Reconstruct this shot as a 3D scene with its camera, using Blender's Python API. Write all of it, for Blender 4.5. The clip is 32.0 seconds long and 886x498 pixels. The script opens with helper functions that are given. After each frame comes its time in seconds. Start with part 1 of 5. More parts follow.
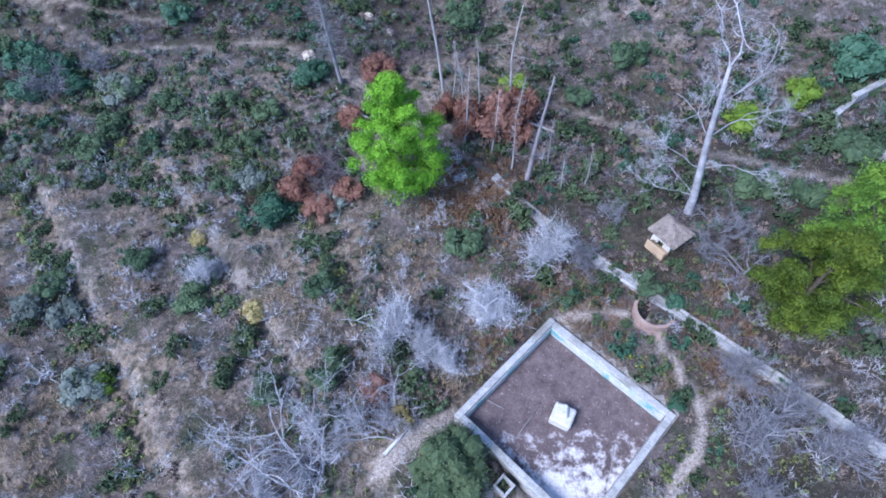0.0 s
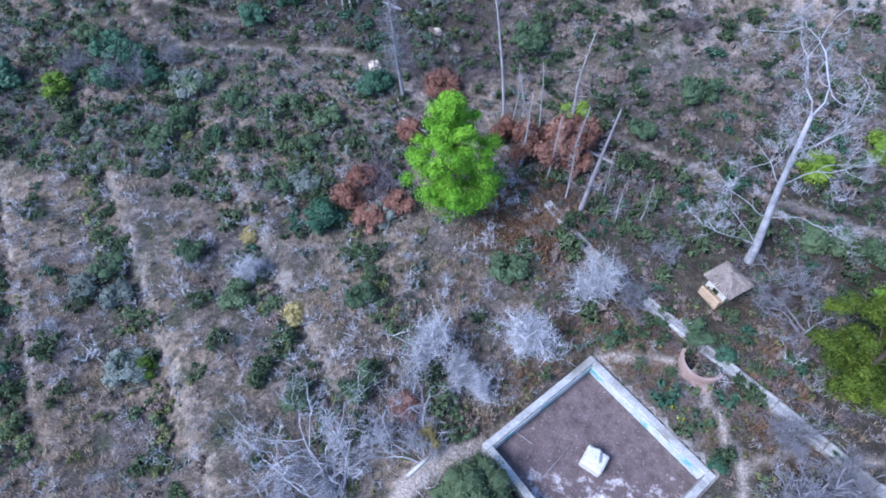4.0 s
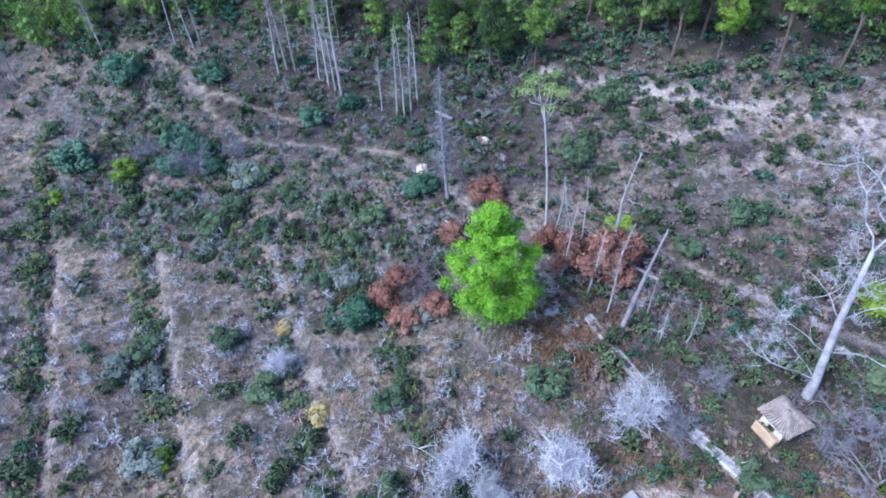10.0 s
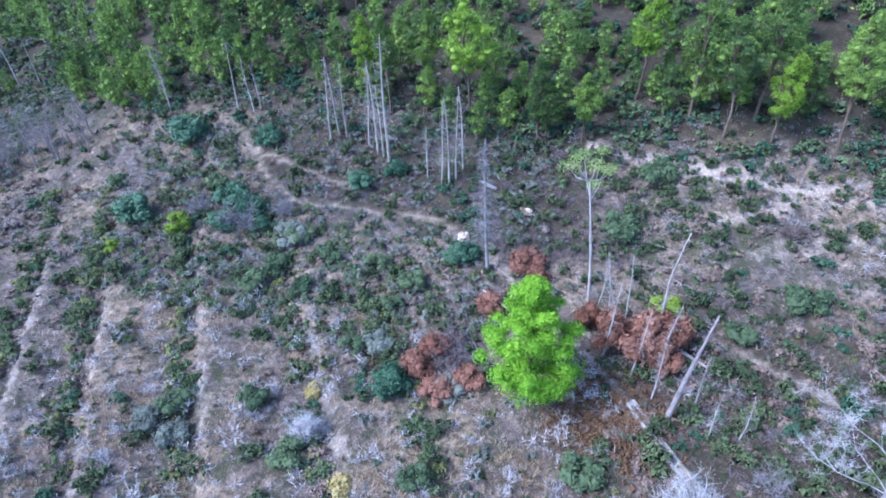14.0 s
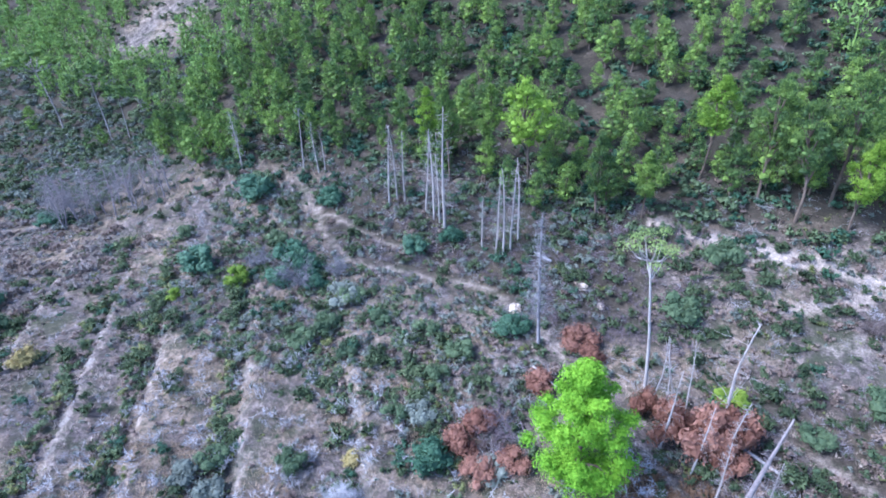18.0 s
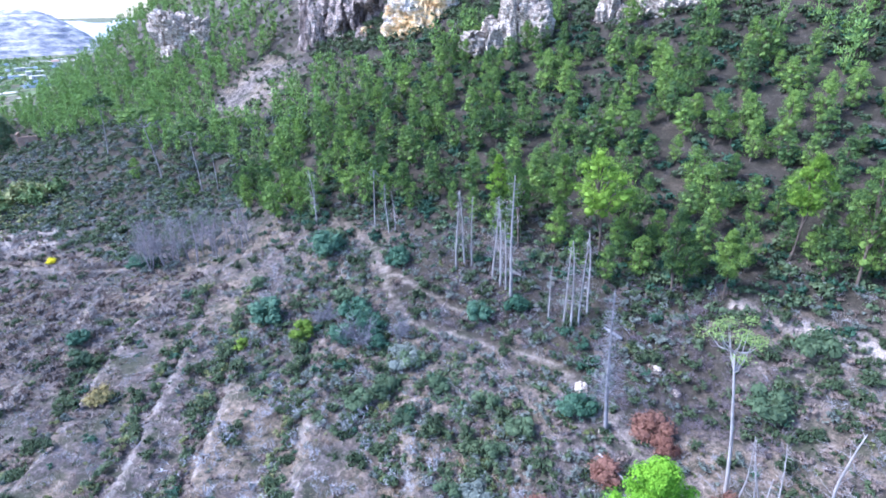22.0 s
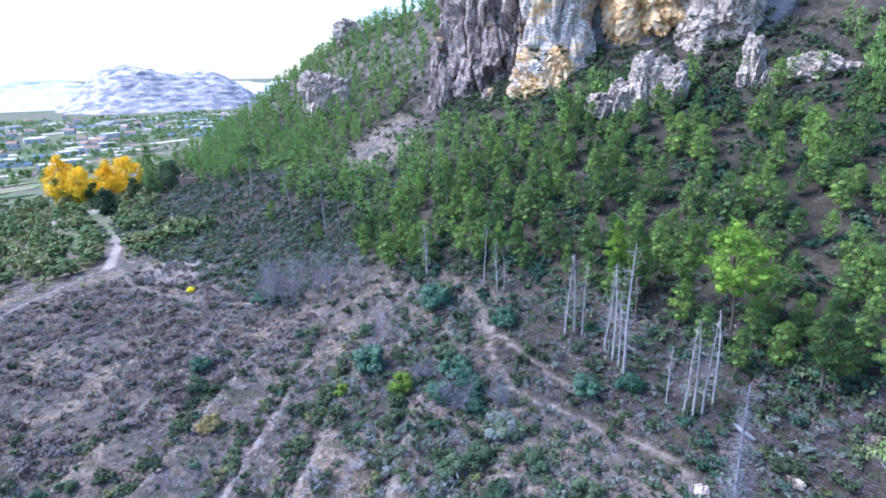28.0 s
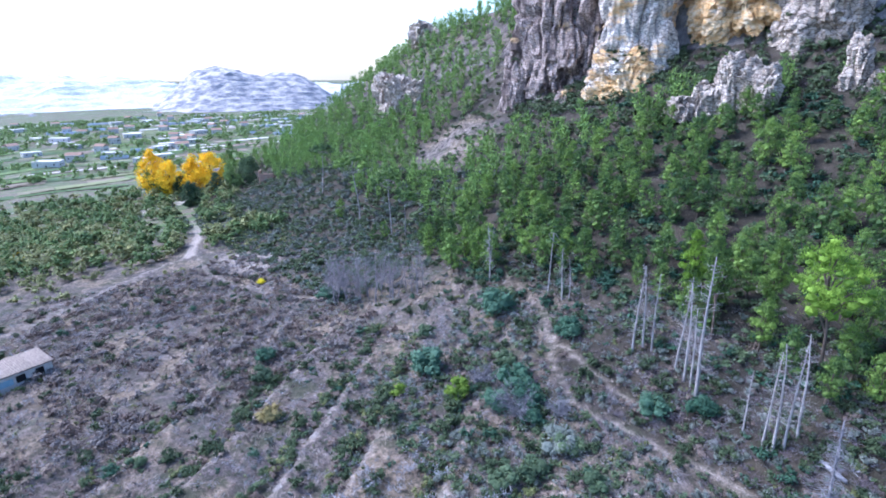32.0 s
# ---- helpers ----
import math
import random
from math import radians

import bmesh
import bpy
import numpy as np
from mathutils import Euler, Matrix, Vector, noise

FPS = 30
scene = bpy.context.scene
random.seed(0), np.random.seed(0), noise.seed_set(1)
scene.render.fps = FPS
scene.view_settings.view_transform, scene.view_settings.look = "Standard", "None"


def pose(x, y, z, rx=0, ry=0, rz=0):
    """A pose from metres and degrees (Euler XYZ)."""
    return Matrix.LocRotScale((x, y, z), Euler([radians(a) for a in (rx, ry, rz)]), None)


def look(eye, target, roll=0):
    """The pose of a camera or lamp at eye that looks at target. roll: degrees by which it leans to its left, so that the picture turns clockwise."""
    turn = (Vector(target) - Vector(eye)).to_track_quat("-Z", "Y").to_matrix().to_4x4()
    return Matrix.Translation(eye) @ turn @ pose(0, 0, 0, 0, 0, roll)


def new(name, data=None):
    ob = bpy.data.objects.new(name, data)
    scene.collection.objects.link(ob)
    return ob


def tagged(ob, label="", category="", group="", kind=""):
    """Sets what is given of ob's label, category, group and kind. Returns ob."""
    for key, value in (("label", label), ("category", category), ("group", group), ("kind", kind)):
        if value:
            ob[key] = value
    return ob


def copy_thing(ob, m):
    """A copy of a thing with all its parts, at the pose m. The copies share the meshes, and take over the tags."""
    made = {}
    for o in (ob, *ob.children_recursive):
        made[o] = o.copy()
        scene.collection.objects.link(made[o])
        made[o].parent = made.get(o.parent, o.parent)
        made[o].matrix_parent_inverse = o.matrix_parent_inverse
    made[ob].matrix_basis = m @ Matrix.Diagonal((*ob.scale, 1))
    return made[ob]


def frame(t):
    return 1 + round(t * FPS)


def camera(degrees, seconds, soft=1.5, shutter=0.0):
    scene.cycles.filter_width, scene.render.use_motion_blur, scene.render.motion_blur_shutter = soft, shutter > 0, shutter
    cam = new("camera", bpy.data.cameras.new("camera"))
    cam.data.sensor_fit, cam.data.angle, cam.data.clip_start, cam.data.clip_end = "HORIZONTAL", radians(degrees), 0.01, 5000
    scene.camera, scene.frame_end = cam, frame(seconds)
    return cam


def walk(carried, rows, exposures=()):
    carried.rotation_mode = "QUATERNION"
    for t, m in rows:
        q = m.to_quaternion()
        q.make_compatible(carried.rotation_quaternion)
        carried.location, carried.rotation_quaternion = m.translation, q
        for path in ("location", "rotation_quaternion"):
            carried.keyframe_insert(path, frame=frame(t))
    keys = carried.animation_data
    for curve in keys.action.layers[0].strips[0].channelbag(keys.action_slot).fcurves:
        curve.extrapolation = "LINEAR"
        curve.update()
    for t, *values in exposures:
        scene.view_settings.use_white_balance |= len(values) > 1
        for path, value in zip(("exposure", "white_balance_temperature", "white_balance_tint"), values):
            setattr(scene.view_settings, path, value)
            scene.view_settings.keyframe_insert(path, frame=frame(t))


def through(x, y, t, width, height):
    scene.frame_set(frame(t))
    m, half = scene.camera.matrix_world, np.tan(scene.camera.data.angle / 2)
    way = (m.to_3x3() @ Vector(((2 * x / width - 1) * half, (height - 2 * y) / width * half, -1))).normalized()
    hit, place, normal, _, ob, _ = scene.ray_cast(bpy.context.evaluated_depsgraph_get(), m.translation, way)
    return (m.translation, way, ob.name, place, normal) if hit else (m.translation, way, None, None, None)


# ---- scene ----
cam = camera(78.11, 32.0, soft=1.75)


def seen(x, y, z, yaw, pitch, roll):
    return pose(x, y, z, 90 + pitch, 0, yaw) @ pose(0, 0, 0, 0, 0, roll)


PATH = [
    (0.0, seen(0.00, -0.00, 38.00, -0.35, -53.58, -0.14)),
    (1.0, seen(-0.15, 0.17, 37.97, 1.19, -53.37, 0.11)),
    (2.0, seen(-0.15, 0.40, 38.00, 3.21, -53.30, -0.02)),
    (2.5, seen(-0.18, 0.57, 38.02, 4.20, -53.31, -0.04)),
    (4.5, seen(-0.41, 1.05, 38.17, 7.75, -51.93, 0.11)),
    (5.5, seen(-0.49, 1.24, 38.22, 9.25, -50.26, 0.10)),
    (7.0, seen(-0.63, 1.54, 38.31, 10.50, -47.91, 0.14)),
    (8.5, seen(-0.74, 1.84, 38.42, 11.47, -45.53, 0.10)),
    (10.0, seen(-0.78, 2.16, 38.46, 12.35, -43.09, 0.03)),
    (11.5, seen(-0.83, 2.40, 38.42, 13.74, -40.51, 0.03)),
    (13.0, seen(-0.88, 2.74, 38.46, 16.10, -38.12, -0.03)),
    (14.5, seen(-0.86, 3.11, 38.35, 18.63, -35.56, -0.17)),
    (16.5, seen(-0.98, 3.54, 38.45, 21.91, -32.27, -0.17)),
    (18.0, seen(-1.27, 3.75, 38.70, 24.13, -30.02, -0.09)),
    (19.5, seen(-1.59, 4.09, 38.95, 26.73, -27.84, -0.08)),
    (21.0, seen(-1.80, 4.45, 39.19, 29.66, -25.63, -0.13)),
    (22.5, seen(-1.97, 4.89, 39.35, 32.81, -23.37, -0.23)),
    (24.0, seen(-2.11, 5.32, 39.32, 36.16, -20.94, -0.21)),
    (25.5, seen(-2.31, 5.70, 39.21, 39.41, -18.51, -0.13)),
    (26.0, seen(-2.39, 5.76, 39.19, 40.32, -18.37, -0.10)),
    (26.5, seen(-2.44, 5.95, 39.20, 41.42, -18.36, -0.12)),
    (28.5, seen(-2.80, 6.48, 39.14, 45.18, -18.30, 0.01)),
    (30.0, seen(-3.03, 6.89, 39.02, 48.02, -18.21, 0.10)),
    (31.0, seen(-3.21, 7.11, 38.97, 49.83, -18.17, 0.21)),
    (32.0, seen(-3.36, 7.33, 38.83, 51.53, -18.08, 0.28)),
]
walk(cam, PATH, ((0, 1.32, 5220, 15), (6, 1.38, 5220, 15), (13, 1.78, 5220, 16), (20, 2.02, 5220, 17), (24, 2.12, 5200, 18), (26, 1.96, 5220, 18), (32, 1.74, 5260, 18)))

# ---- light ----
SUN_ELEVATION, SUN_AZIMUTH = radians(47), radians(236)
world = bpy.data.worlds.new("sky")
world.use_nodes = True
scene.world = world
wn, wl = world.node_tree.nodes, world.node_tree.links
sky = wn.new("ShaderNodeTexSky")
sky.sky_type, sky.sun_disc = "NISHITA", False
sky.sun_elevation, sky.sun_rotation = SUN_ELEVATION, SUN_AZIMUTH
sky.air_density, sky.dust_density, sky.ozone_density = 1.0, 1.2, 2.0
wl.new(sky.outputs[0], wn["Background"].inputs[0])
wn["Background"].inputs[1].default_value = 0.115
sun = new("sun", bpy.data.lights.new("sun", "SUN"))
sun.data.energy, sun.data.angle, sun.data.color = 2.0, radians(24), (1.0, 0.95, 0.9)
sun.matrix_world = look((0, 0, 0), (-math.sin(SUN_AZIMUTH) * math.cos(SUN_ELEVATION), -math.cos(SUN_AZIMUTH) * math.cos(SUN_ELEVATION), -math.sin(SUN_ELEVATION)))

# ---- materials ----
def ramp(nt, fac, stops):
    r = nt.nodes.new("ShaderNodeValToRGB")
    els = r.color_ramp.elements
    while len(els) < len(stops):
        els.new(0.5)
    for e, (p, c) in zip(els, stops):
        e.position, e.color = p, (*c, 1)
    nt.links.new(fac, r.inputs[0])
    return r.outputs[0]


def mix(nt, fac, a, b, kind="MIX"):
    m = nt.nodes.new("ShaderNodeMix")
    m.data_type, m.blend_type = "RGBA", kind
    if isinstance(fac, float):
        m.inputs[0].default_value = fac
    else:
        nt.links.new(fac, m.inputs[0])
    for i, v in ((6, a), (7, b)):
        if isinstance(v, tuple):
            m.inputs[i].default_value = (*v, 1)
        else:
            nt.links.new(v, m.inputs[i])
    return m.outputs[2]


def place_of(nt, stretch=(1, 1, 1)):
    g = nt.nodes.new("ShaderNodeNewGeometry")
    m = nt.nodes.new("ShaderNodeMapping")
    m.inputs["Scale"].default_value = stretch
    nt.links.new(g.outputs["Position"], m.inputs[0])
    return m.outputs[0], g


def grain(nt, vec, scale, detail=5.0, rough=0.6):
    n = nt.nodes.new("ShaderNodeTexNoise")
    n.inputs["Scale"].default_value, n.inputs["Detail"].default_value, n.inputs["Roughness"].default_value = scale, detail, rough
    nt.links.new(vec, n.inputs["Vector"])
    return n.outputs[0]


def math_node(nt, kind, a, b=0.0, clamp=False):
    m = nt.nodes.new("ShaderNodeMath")
    m.operation, m.use_clamp = kind, clamp
    for i, v in enumerate((a, b)):
        if isinstance(v, (int, float)):
            m.inputs[i].default_value = v
        else:
            nt.links.new(v, m.inputs[i])
    return m.outputs[0]


def begin(name, rough=0.9):
    m = bpy.data.materials.new(name)
    m.use_nodes = True
    nt = m.node_tree
    b = nt.nodes["Principled BSDF"]
    b.inputs["Roughness"].default_value = rough
    b.inputs["Specular IOR Level"].default_value = 0.2
    return m, nt, b


def bumped(nt, b, h, strength=0.6, dist=0.1):
    n = nt.nodes.new("ShaderNodeBump")
    n.inputs["Strength"].default_value, n.inputs["Distance"].default_value = strength, dist
    nt.links.new(h, n.inputs["Height"])
    nt.links.new(n.outputs[0], b.inputs["Normal"])


def leaf_mat(name, dark, mid, light, spread=0.2, through=0.22):
    """Leaves: each clump and spray its own tint, each plant its own cast."""
    m, nt, b = begin(name, 0.7)
    vec, g = place_of(nt)
    o = nt.nodes.new("ShaderNodeObjectInfo")
    v = math_node(nt, "MULTIPLY", g.outputs["Random Per Island"], spread)
    v = math_node(nt, "ADD", v, math_node(nt, "MULTIPLY", grain(nt, vec, 0.55, 3), 0.85))
    v = math_node(nt, "ADD", v, math_node(nt, "MULTIPLY", o.outputs["Random"], 0.34))
    c = ramp(nt, v, [(0.3, dark), (0.62, mid), (1.0, light)])
    nt.links.new(c, b.inputs["Base Color"])
    t = nt.nodes.new("ShaderNodeBsdfTranslucent")
    nt.links.new(c, t.inputs[0])
    s = nt.nodes.new("ShaderNodeMixShader")
    s.inputs[0].default_value = through
    nt.links.new(b.outputs[0], s.inputs[1])
    nt.links.new(t.outputs[0], s.inputs[2])
    nt.links.new(s.outputs[0], nt.nodes["Material Output"].inputs[0])
    return m


def plain_mat(name, a, c, scale=3.0, rough=0.9, fine=25.0, bump=0.5, dist=0.03, stretch=(1, 1, 1), lo=0.3, hi=0.7, stain=None):
    """Two tones in patches, a finer grain over them, and relief from both."""
    m, nt, b = begin(name, rough)
    vec, g = place_of(nt, stretch)
    big, small = grain(nt, vec, scale), grain(nt, vec, fine, 4)
    col = ramp(nt, big, [(lo, a), (hi, c)])
    o = nt.nodes.new("ShaderNodeObjectInfo")
    col = mix(nt, math_node(nt, "MULTIPLY", o.outputs["Random"], 0.3), col, tuple(v * 0.6 for v in a))
    col = mix(nt, 0.55, col, ramp(nt, small, [(0.3, (0.3, 0.3, 0.3)), (0.7, (1, 1, 1))]), "MULTIPLY")
    if stain:
        col = mix(nt, ramp(nt, grain(nt, vec, scale * 0.37, 6, 0.7), [(0.5, (0, 0, 0)), (0.62, (1, 1, 1))]), col, stain)
    nt.links.new(col, b.inputs["Base Color"])
    bumped(nt, b, math_node(nt, "ADD", big, math_node(nt, "MULTIPLY", small, 0.4)), bump, dist)
    return m


def ground_mat():
    m, nt, b = begin("dry_ground", 0.95)
    vec, g = place_of(nt)
    big, mid, small = grain(nt, vec, 0.11, 6, 0.65), grain(nt, vec, 0.75, 6, 0.7), grain(nt, vec, 6.0, 5, 0.7)
    litter = ramp(nt, mid, [(0.28, (0.06, 0.05, 0.048)), (0.42, (0.12, 0.1, 0.097)), (0.56, (0.195, 0.163, 0.156)), (0.72, (0.36, 0.31, 0.29))])
    straw = ramp(nt, mid, [(0.3, (0.13, 0.1, 0.072)), (0.7, (0.42, 0.33, 0.25))])
    col = mix(nt, ramp(nt, big, [(0.45, (0, 0, 0)), (0.62, (1, 1, 1))]), litter, straw)
    green = grain(nt, vec, 0.32, 5, 0.7)
    col = mix(nt, ramp(nt, green, [(0.5, (0, 0, 0)), (0.62, (0.8, 0.8, 0.8))]), col, (0.06, 0.072, 0.04))
    mat = grain(nt, vec, 2.1, 4, 0.65)
    col = mix(nt, ramp(nt, mat, [(0.46, (0, 0, 0)), (0.6, (0.75, 0.75, 0.75))]), col, (0.055, 0.058, 0.042))
    bare = nt.nodes.new("ShaderNodeAttribute")
    bare.attribute_name = "bare"
    worn = math_node(nt, "ADD", math_node(nt, "MULTIPLY", bare.outputs["Fac"], 1.5), math_node(nt, "MULTIPLY", math_node(nt, "SUBTRACT", mid, 0.6), 2.4), True)
    pale = ramp(nt, small, [(0.3, (0.3, 0.255, 0.22)), (0.7, (0.53, 0.46, 0.405))])
    col = mix(nt, worn, col, pale)
    lush = nt.nodes.new("ShaderNodeAttribute")
    lush.attribute_name = "lush"
    strips, g3 = place_of(nt, (1, 0.22, 1))
    crop = ramp(nt, grain(nt, strips, 0.035, 5, 0.75), [(0.3, (0.065, 0.105, 0.05)), (0.42, (0.12, 0.19, 0.065)), (0.5, (0.21, 0.17, 0.14)), (0.57, (0.1, 0.165, 0.065)), (0.66, (0.45, 0.4, 0.36)), (0.72, (0.12, 0.18, 0.08))])
    col = mix(nt, lush.outputs["Fac"], col, crop)
    # Needle litter; at the wood edge its dark tone also carries tree shade.
    duff_shade = nt.nodes.new("ShaderNodeAttribute")
    duff_shade.attribute_name = "duff_shade"
    col = mix(nt, math_node(nt, "MULTIPLY", duff_shade.outputs["Fac"], ramp(nt, mid, [(0.35, (1, 1, 1)), (0.7, (0.75, 0.75, 0.75))])), col, (0.046, 0.041, 0.031))
    sep = nt.nodes.new("ShaderNodeSeparateXYZ")
    nt.links.new(g.outputs["True Normal"], sep.inputs[0])
    rock = ramp(nt, grain(nt, vec, 0.5, 8, 0.75), [(0.3, (0.12, 0.11, 0.11)), (0.5, (0.3, 0.28, 0.27)), (0.7, (0.48, 0.45, 0.42))])
    steep = ramp(nt, sep.outputs[2], [(0.55, (1, 1, 1)), (0.74, (0, 0, 0))])
    col = mix(nt, steep, col, rock)
    col = mix(nt, 0.68, col, ramp(nt, small, [(0.3, (0.36, 0.34, 0.35)), (0.65, (1.1, 1.1, 1.1))]), "MULTIPLY")
    col = mix(nt, 0.75, col, ramp(nt, grain(nt, vec, 19.0, 3, 0.7), [(0.35, (0.3, 0.3, 0.3)), (0.62, (1.3, 1.3, 1.3))]), "MULTIPLY")
    nt.links.new(col, b.inputs["Base Color"])
    bumped(nt, b, math_node(nt, "ADD", mid, math_node(nt, "MULTIPLY", small, 0.4)), 0.7, 0.25)
    return m


def rock_mat(name, ochre=0.0, grime=0.35, tone=(1, 1, 1)):
    m, nt, b = begin(name, 0.9)
    vec, g = place_of(nt, (1, 1, 2.0))
    tall, g2 = place_of(nt, (1, 1, 0.3))
    big, mid, small = grain(nt, vec, 0.09, 6, 0.65), grain(nt, vec, 0.45, 8, 0.75), grain(nt, vec, 3.0, 6, 0.7)
    col = ramp(nt, mid, [(0.28, (0.34, 0.29, 0.25)), (0.38, (0.66, 0.58, 0.5)), (0.48, (0.87, 0.79, 0.7)), (0.62, (0.93, 0.88, 0.8))])
    col = mix(nt, ramp(nt, grain(nt, tall, 0.35, 5, 0.6), [(0.4, (grime, grime, grime)), (0.54, (0, 0, 0))]), col, (0.16, 0.135, 0.13))
    crack = nt.nodes.new("ShaderNodeTexVoronoi")
    crack.feature = "DISTANCE_TO_EDGE"
    crack.inputs["Scale"].default_value = 0.8
    warp = nt.nodes.new("ShaderNodeVectorMath")
    warp.operation = "ADD"
    wob = nt.nodes.new("ShaderNodeTexNoise")
    wob.inputs["Scale"].default_value = 1.6
    nt.links.new(vec, wob.inputs["Vector"])
    nt.links.new(vec, warp.inputs[0])
    nt.links.new(wob.outputs[1], warp.inputs[1])
    nt.links.new(warp.outputs[0], crack.inputs["Vector"])
    # Cracks and pockets: their shade is painted in as a dark colour.
    col = mix(nt, ramp(nt, crack.outputs[0], [(0.0, (0.85, 0.85, 0.85)), (0.1, (0, 0, 0))]), col, (0.13, 0.11, 0.1))
    col = mix(nt, 1.0, col, tone, "MULTIPLY")
    if ochre:
        where = ramp(nt, math_node(nt, "ADD", math_node(nt, "MULTIPLY", grain(nt, vec, 0.13, 4, 0.6), 1.0), ochre - 0.5), [(0.47, (0, 0, 0)), (0.56, (1, 1, 1))])
        tan = ramp(nt, mid, [(0.3, (0.55, 0.28, 0.1)), (0.46, (0.86, 0.56, 0.26)), (0.62, (0.94, 0.8, 0.56))])
        col = mix(nt, where, col, tan)
    col = mix(nt, 0.75, col, ramp(nt, grain(nt, vec, 1.1, 6, 0.75), [(0.36, (0.32, 0.3, 0.31)), (0.48, (1, 1, 1))]), "MULTIPLY")
    col = mix(nt, 0.5, col, ramp(nt, small, [(0.3, (0.5, 0.5, 0.5)), (0.55, (1, 1, 1))]), "MULTIPLY")
    nt.links.new(col, b.inputs["Base Color"])
    edge = math_node(nt, "MINIMUM", crack.outputs[0], 0.15)
    bumped(nt, b, math_node(nt, "ADD", math_node(nt, "ADD", mid, math_node(nt, "MULTIPLY", small, 0.3)), math_node(nt, "MULTIPLY", edge, 0.9)), 1.0, 0.7)
    return m


M_GROUND = ground_mat()
M_ROCK, M_ROCK_TAN, M_ROCK_OCHRE = rock_mat("grey_limestone", 0.0, 0.3, (0.84, 0.79, 0.75)), rock_mat("stained_limestone", 0.43, 0.2), rock_mat("ochre_limestone", 0.68, 0.1)
M_ROCK_DARK, M_ROCK_WARM = rock_mat("dark_limestone", 0.37, 0.9, (0.62, 0.56, 0.57)), rock_mat("fresh_limestone", 0.6, 0.2)
M_PINE = leaf_mat("pine_needles", (0.026, 0.05, 0.032), (0.07, 0.128, 0.044), (0.225, 0.345, 0.075), 0.3)
M_PINE_FAR = leaf_mat("blue_green_pine_needles", (0.035, 0.072, 0.042), (0.095, 0.175, 0.065), (0.24, 0.38, 0.1), 0.3)
M_PINE_BRIGHT = leaf_mat("bright_pine_needles", (0.035, 0.11, 0.01), (0.095, 0.245, 0.015), (0.23, 0.45, 0.035), 0.3)
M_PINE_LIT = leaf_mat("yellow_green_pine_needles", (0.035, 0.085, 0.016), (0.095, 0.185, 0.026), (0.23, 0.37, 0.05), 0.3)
M_PINE_OLIVE = leaf_mat("olive_pine_needles", (0.03, 0.055, 0.01), (0.085, 0.125, 0.015), (0.24, 0.3, 0.035), 0.3)
M_SHRUB = leaf_mat("shrub_leaves", (0.022, 0.036, 0.024), (0.06, 0.092, 0.046), (0.14, 0.19, 0.095))
M_SHRUB_TEAL = leaf_mat("dark_evergreen_leaves", (0.018, 0.05, 0.033), (0.05, 0.115, 0.07), (0.11, 0.2, 0.13))
M_SHRUB_SAGE = leaf_mat("sage_leaves", (0.07, 0.085, 0.075), (0.16, 0.19, 0.165), (0.28, 0.31, 0.27))
M_SHRUB_FRESH = leaf_mat("fresh_leaves", (0.045, 0.09, 0.014), (0.13, 0.21, 0.026), (0.25, 0.34, 0.05))
M_SHRUB_YELLOW = leaf_mat("yellow_leaves", (0.15, 0.12, 0.045), (0.3, 0.25, 0.1), (0.48, 0.41, 0.19))
M_FLOWER = leaf_mat("yellow_flowers", (0.5, 0.42, 0.01), (0.8, 0.7, 0.02), (0.95, 0.88, 0.05))
M_AUTUMN = leaf_mat("autumn_leaves", (0.5, 0.3, 0.01), (0.85, 0.55, 0.015), (0.95, 0.72, 0.05))
M_RUST = leaf_mat("dead_needles", (0.085, 0.04, 0.03), (0.2, 0.097, 0.07), (0.36, 0.2, 0.15))
M_SHRUB_GREEN = leaf_mat("green_leaves", (0.03, 0.056, 0.034), (0.072, 0.115, 0.062), (0.15, 0.21, 0.11))
M_RIVER = leaf_mat("riverside_leaves", (0.07, 0.11, 0.045), (0.155, 0.235, 0.085), (0.29, 0.39, 0.145))
M_SHRUB_OLIVE = leaf_mat("olive_leaves", (0.065, 0.085, 0.03), (0.16, 0.185, 0.07), (0.3, 0.32, 0.14))
M_BROWN = leaf_mat("withered_leaves", (0.1, 0.08, 0.074), (0.2, 0.155, 0.135), (0.33, 0.26, 0.22))
M_RUST_GRASS = leaf_mat("rusty_grass", (0.1, 0.06, 0.035), (0.2, 0.125, 0.075), (0.3, 0.2, 0.13))
M_STRAW_TAN = leaf_mat("tan_straw", (0.17, 0.125, 0.085), (0.36, 0.275, 0.19), (0.55, 0.44, 0.32))
M_HEATH = leaf_mat("heath_leaves", (0.09, 0.084, 0.08), (0.165, 0.15, 0.142), (0.27, 0.24, 0.225))
M_STRAW = leaf_mat("dry_grass", (0.17, 0.14, 0.115), (0.38, 0.32, 0.275), (0.66, 0.59, 0.52))
M_BARK = plain_mat("pine_bark", (0.1, 0.075, 0.06), (0.22, 0.18, 0.15), 4, stretch=(1, 1, 0.3))
M_DEAD = plain_mat("bleached_deadwood", (0.3, 0.28, 0.28), (0.55, 0.52, 0.52), 2.5, stretch=(1, 1, 0.4))
M_SILVER = plain_mat("silver_twigs", (0.4, 0.4, 0.43), (0.72, 0.72, 0.76), 1.5)
M_TWIG = plain_mat("grey_dead_twigs", (0.3, 0.295, 0.32), (0.58, 0.575, 0.61), 1.5)
M_TWIG_DARK = plain_mat("brown_dead_twigs", (0.1, 0.08, 0.08), (0.24, 0.2, 0.2), 1.5)
